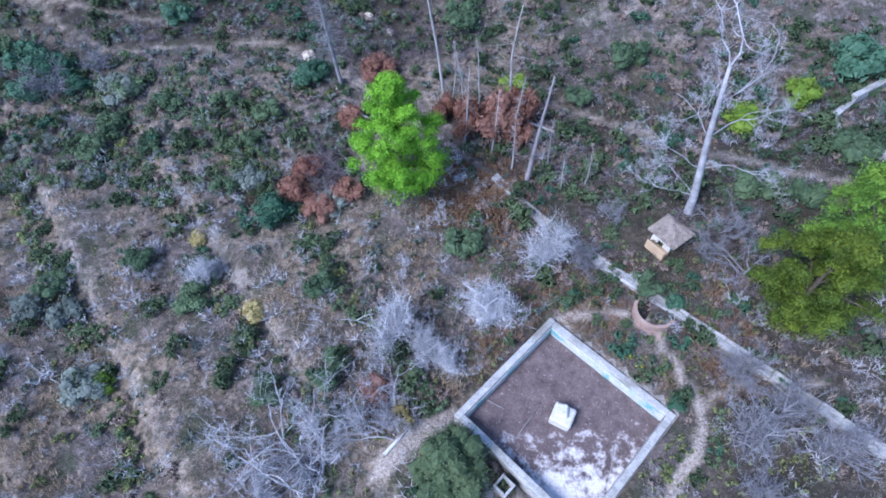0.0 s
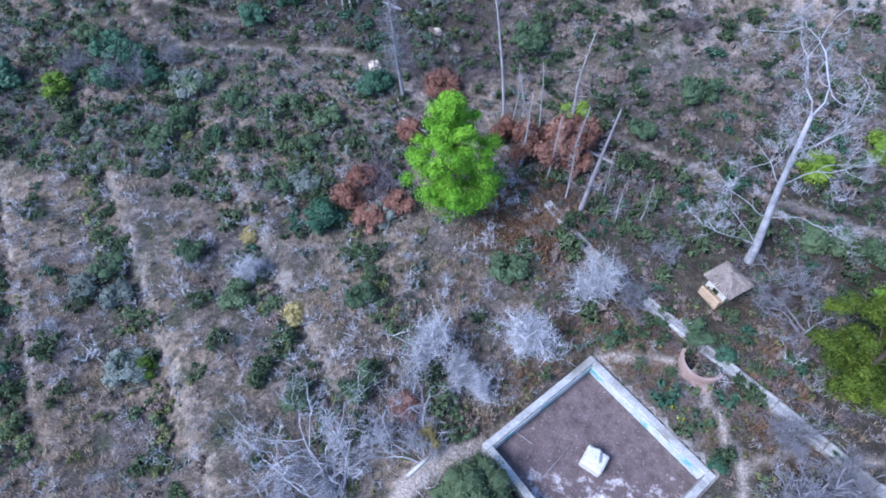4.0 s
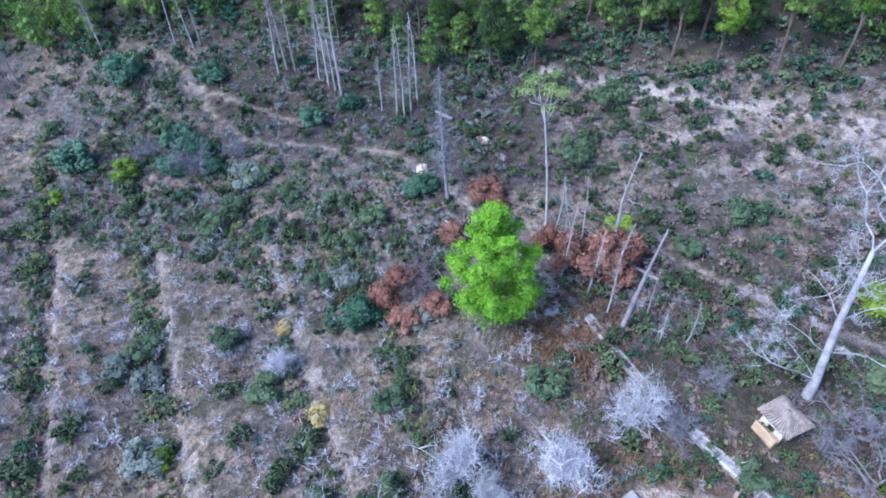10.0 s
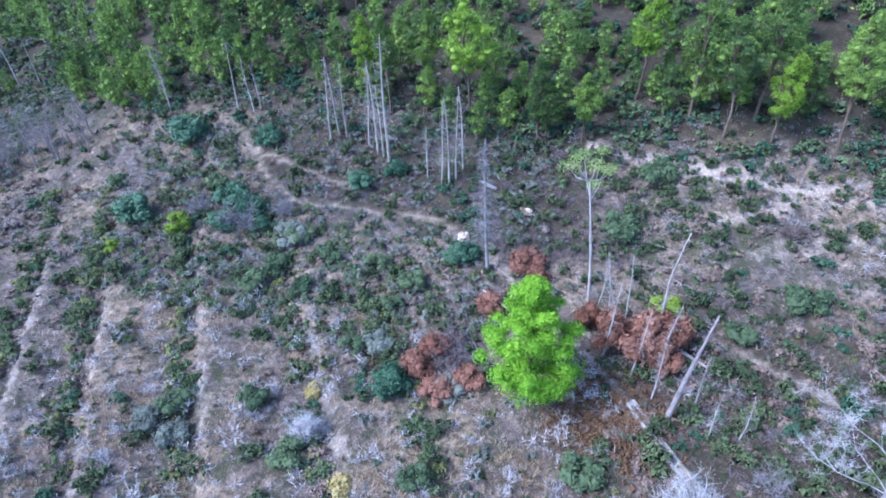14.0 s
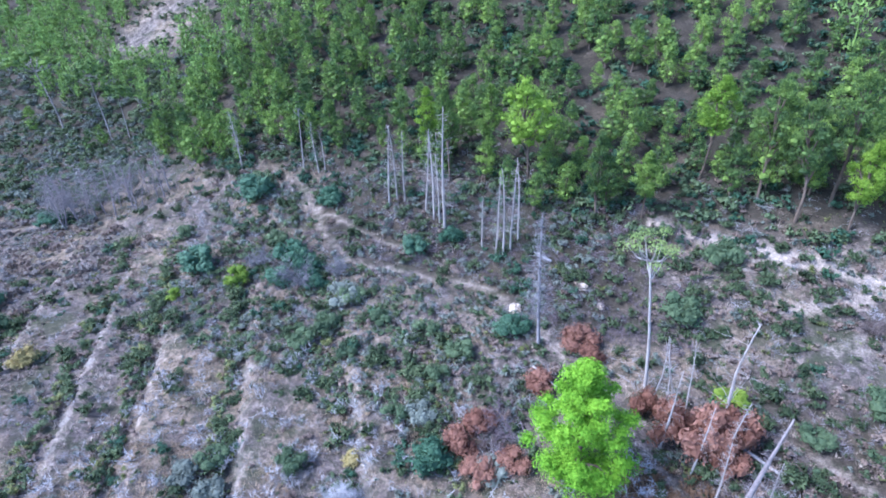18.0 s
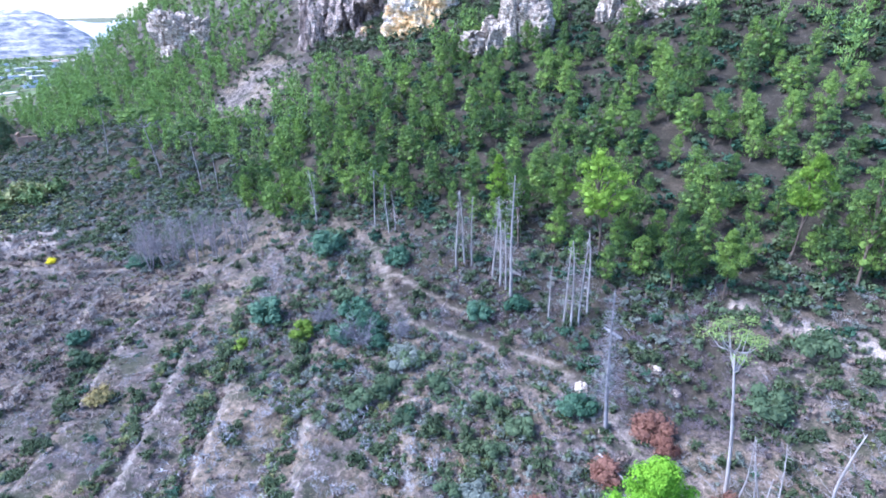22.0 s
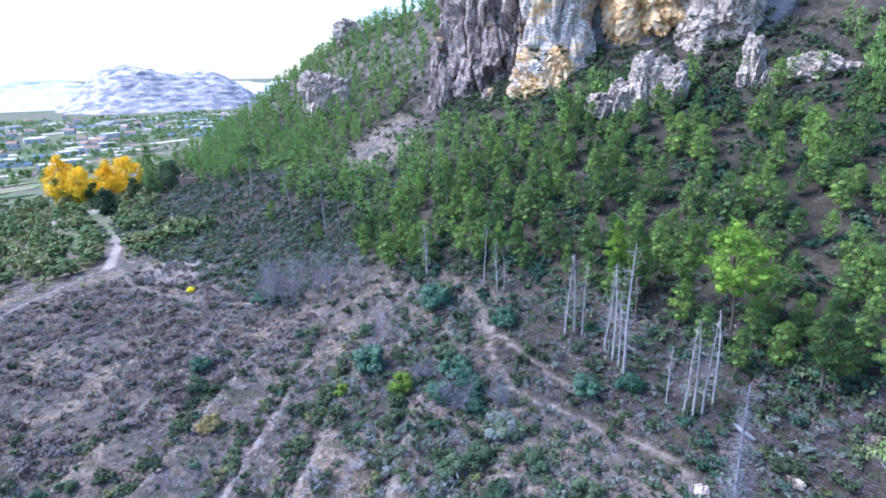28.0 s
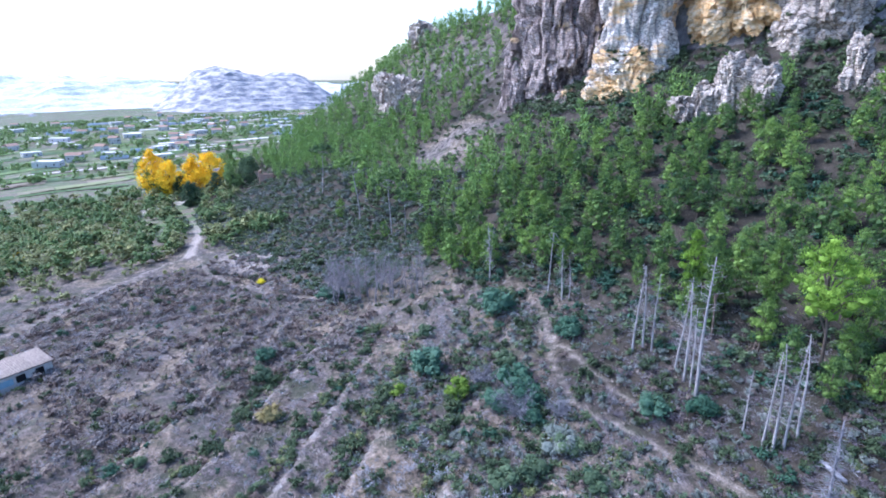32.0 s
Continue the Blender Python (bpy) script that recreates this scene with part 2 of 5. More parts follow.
M_CONCRETE = plain_mat("old_concrete", (0.36, 0.35, 0.34), (0.66, 0.65, 0.64), 0.9, fine=9, stain=(0.22, 0.21, 0.19))
M_WALL = plain_mat("limewash", (0.6, 0.57, 0.52), (0.82, 0.8, 0.76), 1.2, fine=12)
M_TILE = plain_mat("weathered_tile", (0.2, 0.165, 0.145), (0.46, 0.39, 0.345), 3.0, fine=18)
M_CLAY = plain_mat("pink_mortar", (0.4, 0.27, 0.22), (0.55, 0.42, 0.36), 2.0)
# Near-black; in hut and inlet box it paints in the shade inside.
M_DARK = plain_mat("dark_inside", (0.012, 0.012, 0.014), (0.03, 0.03, 0.03), 2.0)
M_TWIG_DUSK = plain_mat("dusky_twigs", (0.16, 0.157, 0.175), (0.37, 0.365, 0.4), 1.5)
M_TWIG_MAUVE = plain_mat("mauve_twigs", (0.21, 0.19, 0.205), (0.43, 0.395, 0.42), 1.5)
M_TWIG_PURPLE = plain_mat("purplish_twigs", (0.14, 0.11, 0.13), (0.3, 0.26, 0.29), 1.5)
M_OCHRE = plain_mat("tan_plaster", (0.45, 0.32, 0.2), (0.66, 0.5, 0.34), 2.0)
M_TILE_RED = plain_mat("red_tile", (0.36, 0.22, 0.16), (0.52, 0.36, 0.28), 1.0)
M_BLUE = plain_mat("faded_blue_paint", (0.3, 0.5, 0.62), (0.5, 0.68, 0.76), 2.0)
M_PLASTIC = plain_mat("greenhouse_plastic", (0.7, 0.72, 0.74), (0.85, 0.86, 0.88), 0.3, 0.4, 2.0, 0.1)
# Distance haze is put into these two colours: pale and bluish.
M_FAR_PALE = plain_mat("haze_tinted_mountains", (0.6, 0.63, 0.7), (0.84, 0.83, 0.84), 0.03, 0.95, 0.2, 0.2, 3.0, (1, 1, 3), 0.4, 0.62)
M_FAR = plain_mat("haze_tinted_hills", (0.24, 0.25, 0.29), (0.72, 0.66, 0.6), 0.045, 0.95, 0.2, 0.2, 3.0, (1, 1, 3), 0.4, 0.62)


def field_mat():
    """Small plots, each with its own crop, stubble or bare soil."""
    m, nt, b = begin("field_plots", 0.95)
    vec, g = place_of(nt)
    c = ramp(nt, g.outputs["Random Per Island"], [(0.0, (0.11, 0.185, 0.06)), (0.18, (0.15, 0.24, 0.07)), (0.32, (0.27, 0.2, 0.17)), (0.46, (0.14, 0.23, 0.075)), (0.6, (0.075, 0.12, 0.055)), (0.72, (0.24, 0.26, 0.13)), (0.82, (0.32, 0.24, 0.2)), (0.93, (0.75, 0.71, 0.67))])
    c = mix(nt, 0.6, c, ramp(nt, grain(nt, vec, 0.4, 5, 0.7), [(0.3, (0.4, 0.4, 0.4)), (0.65, (1, 1, 1))]), "MULTIPLY")
    nt.links.new(c, b.inputs["Base Color"])
    return m


M_FIELD = field_mat()


def bed_mat():
    """Dried mud, with a lime crust that gathers towards the low side."""
    m, nt, b = begin("dried_mud", 0.9)
    vec, g = place_of(nt)
    mid, small = grain(nt, vec, 1.1, 7, 0.7), grain(nt, vec, 9, 5, 0.7)
    mud = ramp(nt, mid, [(0.3, (0.085, 0.064, 0.063)), (0.7, (0.235, 0.18, 0.175))])
    sep = nt.nodes.new("ShaderNodeSeparateXYZ")
    nt.links.new(g.outputs["Position"], sep.inputs[0])
    low = math_node(nt, "MULTIPLY", math_node(nt, "SUBTRACT", 11.4, sep.outputs[1]), 0.06)
    crust = ramp(nt, math_node(nt, "ADD", mid, low), [(0.55, (0, 0, 0)), (0.72, (1, 1, 1))])
    col = mix(nt, crust, mud, (0.72, 0.68, 0.68))
    col = mix(nt, ramp(nt, grain(nt, vec, 4.5, 6, 0.8), [(0.6, (0, 0, 0)), (0.68, (0.7, 0.7, 0.7))]), col, (0.6, 0.57, 0.57))
    col = mix(nt, 0.6, col, ramp(nt, small, [(0.3, (0.3, 0.3, 0.31)), (0.65, (1, 1, 1))]), "MULTIPLY")
    nt.links.new(col, b.inputs["Base Color"])
    bumped(nt, b, small, 0.5, 0.04)
    return m


M_BED = bed_mat()
M_LINING = plain_mat("stained_lining", (0.55, 0.56, 0.55), (0.82, 0.82, 0.8), 1.6, fine=14, stain=(0.16, 0.36, 0.37))

# ---- shapes ----
def sp(v, w):
    """Soft ramp: 0 below, v above, rounded over w metres."""
    return w * np.logaddexp(0, np.clip(v / w, -60, 60))


def step(v):
    v = np.clip(v, 0, 1)
    return v * v * (3 - 2 * v)


def height(x, y):
    """The lie of the land: terraced field, hillside with its cliff, ridge and valley."""
    x, y = np.asarray(x, float), np.asarray(y, float)
    west = sp(-110 - x, 14)
    z = 2.5 + 0.045 * np.clip(x, -110, 60) + 0.06 * (np.clip(y, -60, 220) - 20) - 0.085 * np.minimum(west, 110) - 0.03 * np.clip(west - 120, 0, 900)
    z -= 0.045 * np.clip(y - 20, 0, 200) * step((-90 - x) / 120)
    foot = 43 + 15 * step((-55 - x) / 50)
    env = 1 - step((-172 - x) / 200)
    top = 150 + 25 * step((x + 90) / 80)
    hill = 0.42 * sp(y - foot, 4) + 0.14 * sp(y - 76, 5) + (0.3 + 0.2 * step((-98 - x) / 16)) * sp(y - 114, 5) - 1.25 * sp(y - top, 8)
    hill = np.maximum(hill, -40)
    cliff = 30 * step((y - 117) / 6) * step((x + 116) / 10) * (1 - step((x + 44) / 14))
    z = z + env * (hill + cliff)
    across = 0.79 * x + 0.61 * y
    field = step((46 - y) / 10) * step((x + 105) / 15) * step((4 - x) / 8)
    for a, b in zip(BANKS, BANKS[1:]):
        u = (across - a) / (b - a)
        z = z + np.where((u >= 0) & (u < 1), field * 0.95 * (step(u / 0.1) - u), 0)
    return z


BANKS = (-70, -60, -51, -42, -33, -24, -17.3, -8.3, 1.5, 9)


def floor_at(x, y):
    return float(height(x, y))


def link(name, verts, faces, material, parent=None, smooth=True):
    me = bpy.data.meshes.new(name)
    me.from_pydata(verts, [], faces)
    me.materials.append(material)
    if smooth:
        me.polygons.foreach_set("use_smooth", [True] * len(me.polygons))
    ob = new(name, me)
    ob.parent = parent
    return ob


def part(name, bm, material, parent=None, label="", smooth=False):
    me = bpy.data.meshes.new(name)
    bm.to_mesh(me)
    bm.free()
    me.materials.append(material)
    if smooth:
        me.polygons.foreach_set("use_smooth", [True] * len(me.polygons))
    ob = new(name, me)
    ob.parent = parent
    if label:
        tagged(ob, label)
    return ob


def share(name, mesh, parent=None):
    ob = new(name, mesh)
    ob.parent = parent
    return ob


def ball():
    g = (1 + 5 ** 0.5) / 2
    v = np.array([(a, b, 0) for a in (-1, 1) for b in (-g, g)] + [(0, a, b) for a in (-1, 1) for b in (-g, g)] + [(b, 0, a) for a in (-1, 1) for b in (-g, g)])
    f = [t for t in ((i, j, k) for i in range(12) for j in range(i) for k in range(j)) if all(abs(np.linalg.norm(v[a] - v[b]) - 2) < 0.01 for a, b in ((t[0], t[1]), (t[1], t[2]), (t[0], t[2])))]
    return v / np.linalg.norm(v[0]), f


BALL = ball()
OCTA = (np.array([(1, 0, 0), (-1, 0, 0), (0, 1, 0), (0, -1, 0), (0, 0, 1), (0, 0, -1)], float), [(a, b, c) for a in (0, 1) for b in (2, 3) for c in (4, 5)])


class Soup:
    """Triangles and quads gathered for one mesh."""

    def __init__(self):
        self.v, self.f = [], []

    def tube(self, pts, radii, sides=5):
        base = len(self.v)
        for i, (p, r) in enumerate(zip(pts, radii)):
            d = (pts[min(i + 1, len(pts) - 1)] - pts[max(i - 1, 0)]).normalized()
            a = d.orthogonal().normalized()
            b = d.cross(a)
            for k in range(sides):
                t = 2 * math.pi * k / sides
                self.v.append(p + r * (math.cos(t) * a + math.sin(t) * b))
        for i in range(len(pts) - 1):
            for k in range(sides):
                q = base + i * sides
                self.f.append((q + k, q + (k + 1) % sides, q + sides + (k + 1) % sides, q + sides + k))
        self.f.append(tuple(base + (len(pts) - 1) * sides + k for k in range(sides)))

    def core(self, rng, centre, radii, fine=True):
        """The dense inside of a clump: a small uneven lump."""
        v, f = BALL if fine else OCTA
        k = np.array(radii) * rng.uniform(0.7, 1.1, len(v))[:, None]
        base = len(self.v)
        self.v.extend(np.array(centre, float) + v * k)
        self.f.extend((base + a, base + b, base + c) for a, b, c in f)

    def tufts(self, rng, centre, radii, count, size, up=0.35, slim=0.5):
        """Small leaf sprays through an uneven lump, most of them near its skin."""
        c = np.array(centre, float)
        n = rng.normal(size=(count, 3))
        n /= np.linalg.norm(n, axis=1)[:, None]
        n[:, 2] = np.where(n[:, 2] < -0.5, -n[:, 2], n[:, 2])
        p = c + n * np.array(radii) * rng.uniform(0.5, 1.22, count)[:, None]
        face = n + rng.normal(size=(count, 3)) * 0.45 + (0, 0, up * 0.5)
        face /= np.linalg.norm(face, axis=1)[:, None]
        s = np.cross(face, rng.normal(size=(count, 3)))
        s /= np.linalg.norm(s, axis=1)[:, None] + 1e-9
        d = np.cross(face, s)
        z = size * rng.uniform(0.6, 1.35, count)[:, None]
        base = len(self.v)
        pts = np.stack([p - s * z * slim - d * z * 0.35, p + s * z * slim - d * z * 0.35, p + d * z * 0.9], 1).reshape(-1, 3)
        self.v.extend(pts)
        self.f.extend((base + 3 * i, base + 3 * i + 1, base + 3 * i + 2) for i in range(count))

    def needles(self, rng, centre, radii, count, size, slim=0.2):
        """Sprays of needles that point out of a lump and upwards."""
        c = np.array(centre, float)
        n = rng.normal(size=(count, 3))
        n /= np.linalg.norm(n, axis=1)[:, None]
        n[:, 2] = np.where(n[:, 2] < -0.45, -n[:, 2], n[:, 2])
        p = c + n * np.array(radii) * (rng.uniform(0.3, 1.0, count) ** 0.5)[:, None]
        d = 0.55 * n + rng.normal(size=(count, 3)) * 0.4 + (0, 0, 0.75)
        d /= np.linalg.norm(d, axis=1)[:, None]
        s = np.cross(d, n + 0.5 * rng.normal(size=(count, 3)))
        s /= np.linalg.norm(s, axis=1)[:, None] + 1e-9
        z = size * rng.uniform(0.6, 1.4, count)[:, None]
        base = len(self.v)
        self.v.extend(np.stack([p - s * z * slim * 1.6, p + s * z * slim * 1.6, p + d * z * 1.5], 1).reshape(-1, 3))
        self.f.extend((base + 3 * i, base + 3 * i + 1, base + 3 * i + 2) for i in range(count))

    def sprigs(self, rng, centre, radii, count, length, wide, up=0.6):
        """Fine bare twigs as slivers that fan out of a lump."""
        c = np.array(centre, float)
        n = rng.normal(size=(count, 3))
        n /= np.linalg.norm(n, axis=1)[:, None]
        p = c + n * np.array(radii) * rng.uniform(0.1, 0.9, count)[:, None]
        d = n + rng.normal(size=(count, 3)) * 0.35 + (0, 0, up)
        d /= np.linalg.norm(d, axis=1)[:, None]
        s = np.cross(d, rng.normal(size=(count, 3)))
        s /= np.linalg.norm(s, axis=1)[:, None] + 1e-9
        z = length * rng.uniform(0.5, 1.4, count)[:, None]
        base = len(self.v)
        self.v.extend(np.stack([p - s * wide, p + s * wide, p + d * z], 1).reshape(-1, 3))
        self.f.extend((base + 3 * i, base + 3 * i + 1, base + 3 * i + 2) for i in range(count))

    def mesh(self, name, material, smooth=False):
        me = bpy.data.meshes.new(name)
        me.from_pydata([tuple(v) for v in self.v], [], self.f)
        me.materials.append(material)
        if smooth:
            me.polygons.foreach_set("use_smooth", [True] * len(me.polygons))
        return me


def wander(rng, start, way, length, steps, bend=0.25, lift=0.0):
    pts, d = [Vector(start)], Vector(way).normalized()
    for _ in range(steps):
        d = (d + bend * Vector(rng.normal(size=3)) + Vector((0, 0, lift))).normalized()
        pts.append(pts[-1] + d * (length / steps))
    return pts


def taper(r, n, end=0.15):
    return [r * (1 - (1 - end) * i / (n - 1)) for i in range(n)]


def box(bm, size, at, turn=0.0, bevel=0.02):
    geo = bmesh.ops.create_cube(bm, size=1, matrix=Matrix.Translation(at) @ Matrix.Rotation(turn, 4, "Z") @ Matrix.Diagonal((*size, 1)))
    if bevel:
        edges = list({e for v in geo["verts"] for e in v.link_edges})
        bmesh.ops.bevel(bm, geom=edges, offset=bevel, segments=1, affect="EDGES")

# ---- ground ----
TRACKS = (
    (((5, 33), (-9, 45), (-15.7, 48.8), (-25, 49.3), (-33.8, 48.9), (-39, 52), (-46, 58)), 0.4, 0.5),
    (((-46, 58), (-62, 63), (-86, 62)), 0.5, 0.25),
    (((-25, 51.5), (-34, 53), (-42, 55)), 0.4, 0.6),
    (((11, 41), (20, 36.5), (28, 33), (34, 31)), 0.6, 0.6),
    (((9, 19.8), (13, 20), (15.2, 18.4), (16.2, 15.2), (16.9, 12.3), (16.2, 10), (14.2, 8.2), (12, 4)), 0.4, 1.0),
    (((16.8, 13), (22, 15), (26, 14)), 0.35, 0.8),
    (((0.5, 12.5), (-1.5, 11.8), (-4, 9)), 0.8, 1.0),
    (((-230, 58), (-189, 50), (-165, 46), (-148, 40), (-140, 37)), 1.2, 1.1),
    (((-140, 37), (-129, 20), (-118, 6), (-110, -10)), 0.9, 0.5),
    (((-140, 38.7), (-120, 36), (-100, 40), (-78, 50)), 0.7, 0.3),
)


def near_line(x, y, pts):
    best = np.full(x.shape, 1e9)
    for (ax, ay), (bx, by) in zip(pts, pts[1:]):
        l2 = (bx - ax) ** 2 + (by - ay) ** 2
        t = np.clip(((x - ax) * (bx - ax) + (y - ay) * (by - ay)) / l2, 0, 1)
        best = np.minimum(best, np.hypot(x - ax - t * (bx - ax), y - ay - t * (by - ay)))
    return best


def spread(lo, hi, fine, far_lo, far_hi):
    mid = list(np.arange(lo, hi + fine / 2, fine))
    d, v, left = fine, lo, []
    while v > far_lo:
        d *= 1.09
        v -= min(d, 90)
        left.append(v)
    d, v, right = fine, hi, []
    while v < far_hi:
        d *= 1.09
        v += min(d, 90)
        right.append(v)
    return np.array(left[::-1] + mid + right)


def rough(x, y, scale, seed=0.0):
    return np.array([noise.fractal(Vector((a * scale, b * scale, seed)), 1.0, 2.0, 4) for a, b in zip(x, y)])


def make_ground():
    xs = spread(-75, 45, 0.68, -75, 1500)
    far = [-260.0]
    while far[-1] > -3600:
        far.append(far[-1] - max(3.0, 0.06 * abs(far[-1] + 210)))
    xs = np.concatenate([far[::-1], np.arange(-258, -75.5, 1.5), xs])
    xs = np.unique(xs.round(3))
    ys = np.unique(np.concatenate([spread(-2, 72, 0.68, -900, 72), np.arange(72, 165, 1.3), spread(165, 166, 1.3, 165, 2600)]).round(3))
    gx, gy = np.meshgrid(xs, ys)
    x, y = gx.ravel(), gy.ravel()
    z = height(x, y)
    near = (x > -320) & (x < 80) & (y > -60) & (y < 200)
    z[near] += 0.22 * rough(x[near], y[near], 0.5) + 0.5 * rough(x[near], y[near], 0.09, 7.0)
    inside = (np.abs((x - 8.05) * 0.709 + (y - 12.4) * 0.705) < 5.05) & (np.abs((x - 8.05) * -0.705 + (y - 12.4) * 0.709) < 5.2)
    z[inside] = 0.9
    bare = np.zeros(len(x))
    for pts, w, k in TRACKS:
        d = near_line(x, y, pts)
        bare = np.maximum(bare, k * (1 - step((d - w * 0.4) / w)))
    across = 0.79 * x + 0.61 * y
    field = step((46 - y) / 8) * step((x + 105) / 15) * step((4 - x) / 6)
    for a in BANKS[:-1]:
        bare = np.maximum(bare, 0.28 * field * step((across + 75) / 40) * (1 - step((np.abs(across - a - 0.7) - 0.25) / 0.75)))
    streak = np.sin((y - 0.25 * x) * 1.25 + 1.6 * np.sin(x * 0.16)) * 0.5 + 0.5
    bare = np.maximum(bare, (0.1 + 0.42 * streak ** 2) * step((9.5 - np.hypot((x - 19) / 2.6, y - 56)) / 6))
    bare = np.maximum(bare, 0.95 * (1 - step((near_line(x, y, ((-2, 60), (8, 58.5), (18, 57.5), (30, 56), (42, 55))) - 0.3) / 0.9)))
    bare = np.maximum(bare, 0.3 * step((13 - np.hypot((x + 113) / 1.1, y - 98)) / 8))
    bare = np.maximum(bare, 0.8 * step((9 - np.hypot((x + 122) / 1.6, y - 46)) / 6))
    wide = step((-262 - x) / 45)
    lush = step((-150 - x) / 50) * step((70 + 0.1 * (-150 - x) - y) / 20)
    lush = np.maximum(lush, wide)
    # front and edge also darken the ground for tree shade along the wood.
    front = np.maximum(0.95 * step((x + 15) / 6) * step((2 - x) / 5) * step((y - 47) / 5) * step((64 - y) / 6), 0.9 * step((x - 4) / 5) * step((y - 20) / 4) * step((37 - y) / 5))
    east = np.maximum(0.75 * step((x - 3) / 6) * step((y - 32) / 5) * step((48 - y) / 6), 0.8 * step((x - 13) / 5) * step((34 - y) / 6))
    duff_shade = 0.95 * step((y - 56) / 8) * step((140 - y) / 30) * step((x + 260) / 40) * (1 - 0.9 * step((15 - np.hypot((x + 113) / 1.1, y - 98)) / 6))
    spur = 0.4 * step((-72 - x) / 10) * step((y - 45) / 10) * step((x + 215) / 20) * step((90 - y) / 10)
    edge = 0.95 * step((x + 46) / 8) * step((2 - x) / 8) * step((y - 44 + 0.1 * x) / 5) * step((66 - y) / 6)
    duff_shade = np.maximum.reduce([duff_shade, east, front, spur, edge]) * (1 - np.clip(1.4 * bare - 0.15, 0, 1))
    n = len(xs)
    idx = np.arange(len(ys) * n).reshape(len(ys), n)
    faces = np.stack([idx[:-1, :-1], idx[:-1, 1:], idx[1:, 1:], idx[1:, :-1]], -1).reshape(-1, 4)
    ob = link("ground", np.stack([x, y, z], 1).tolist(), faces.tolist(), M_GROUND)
    for key, val in (("bare", bare), ("lush", lush), ("duff_shade", duff_shade)):
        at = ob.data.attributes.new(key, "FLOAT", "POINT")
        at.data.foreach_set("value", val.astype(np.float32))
    return tagged(ob, "dry scrubby hillside ground of pale soil, litter and straw", "ground", kind="structure")


make_ground()

M_PINE_PALE = leaf_mat("thin_pine_needles", (0.1, 0.16, 0.05), (0.2, 0.29, 0.09), (0.32, 0.42, 0.15))

# ---- plants ----
def pine_kind(seed, h, r, bare, lobes, per, size, leaf=None, lean=0.06, limbs=8, wide_at=0.3, full=1.0, stout=0.022, lobe=0.3, fine=True, knobbly=False):
    """A pine's three meshes: trunk, limbs and a crown of many rounded clumps. bare: the share of the height without crown; wide_at: where the crown is widest."""
    rng = np.random.default_rng(seed)
    stem = wander(rng, (0, 0, -0.4), (lean * rng.normal(), lean * rng.normal(), 1), h * 0.95, 7, 0.05)
    s = Soup()
    s.tube(stem, taper(stout * h + 0.03, 8), 7 if fine else 4)
    trunk = s.mesh("trunk", M_BARK, True)
    clumps = []
    for i in range(lobes):
        u = (i + rng.uniform(0.1, 0.9)) / lobes
        wide = r * (min(1, (u + 0.35 * wide_at) / (1.35 * wide_at)) ** 0.7 if u < wide_at else ((1 - u) / (1 - wide_at)) ** 0.6)
        a, q = i * 2.4 + rng.uniform(-0.5, 0.5), rng.uniform(0.6, 1.0) if i % 5 else rng.uniform(0, 0.5)
        c = stem[min(7, int((bare + (1 - bare) * u) * 7))]
        k = full * lobe * r * rng.uniform(0.75, 1.3) * (0.75 + 0.35 * (1 - u))
        d = max(0.0, wide - 0.6 * k) * q
        clumps.append(((c.x + d * math.cos(a), c.y + d * math.sin(a), h * (bare + (1 - bare) * u) - 0.4 * k + 0.1 * r * rng.normal()), k))
    s = Soup()
    for n in range(limbs):
        c = Vector(clumps[n * len(clumps) // limbs][0])
        t = min(0.9, max(0.25, c.z / h - 0.12))
        j = min(6, int(t * 7))
        b = stem[j].lerp(stem[j + 1], t * 7 - j)
        s.tube([b, b.lerp(c, 0.5) + Vector((0, 0, 0.05 * h)), c], [0.009 * h + 0.01, 0.006 * h + 0.006, 0.008], 4)
    arms = s.mesh("limbs", M_BARK, True)
    s = Soup()
    for c, k in clumps:
        s.core(rng, c, (0.5 * k, 0.5 * k, 0.42 * k), fine)
        if knobbly:
            s.tufts(rng, c, (0.95 * k, 0.95 * k, 0.75 * k), per, size, 0.4, 0.3)
        else:
            s.needles(rng, c, (1.1 * k, 1.1 * k, 0.85 * k), per, size, 0.19)
    return trunk, arms, s.mesh("crown", leaf or M_PINE)


def stand(name, meshes, x, y, label, category, turn=0.0, scale=1.0, group="", names=("trunk", "branching", "crown"), sink=0.0, tilt=(0, 0), tall=1.0):
    ob = new(name)
    for n, me in zip(names, meshes):
        p = share(n, me, ob)
        if n in ("branching", "twig_tangle", "stems"):
            tagged(p, kind="stuff")
    ob.matrix_world = pose(x, y, floor_at(x, y) - sink, *tilt, turn) @ Matrix.Diagonal((scale, scale, scale * tall, 1))
    return tagged(ob, label, category, group)


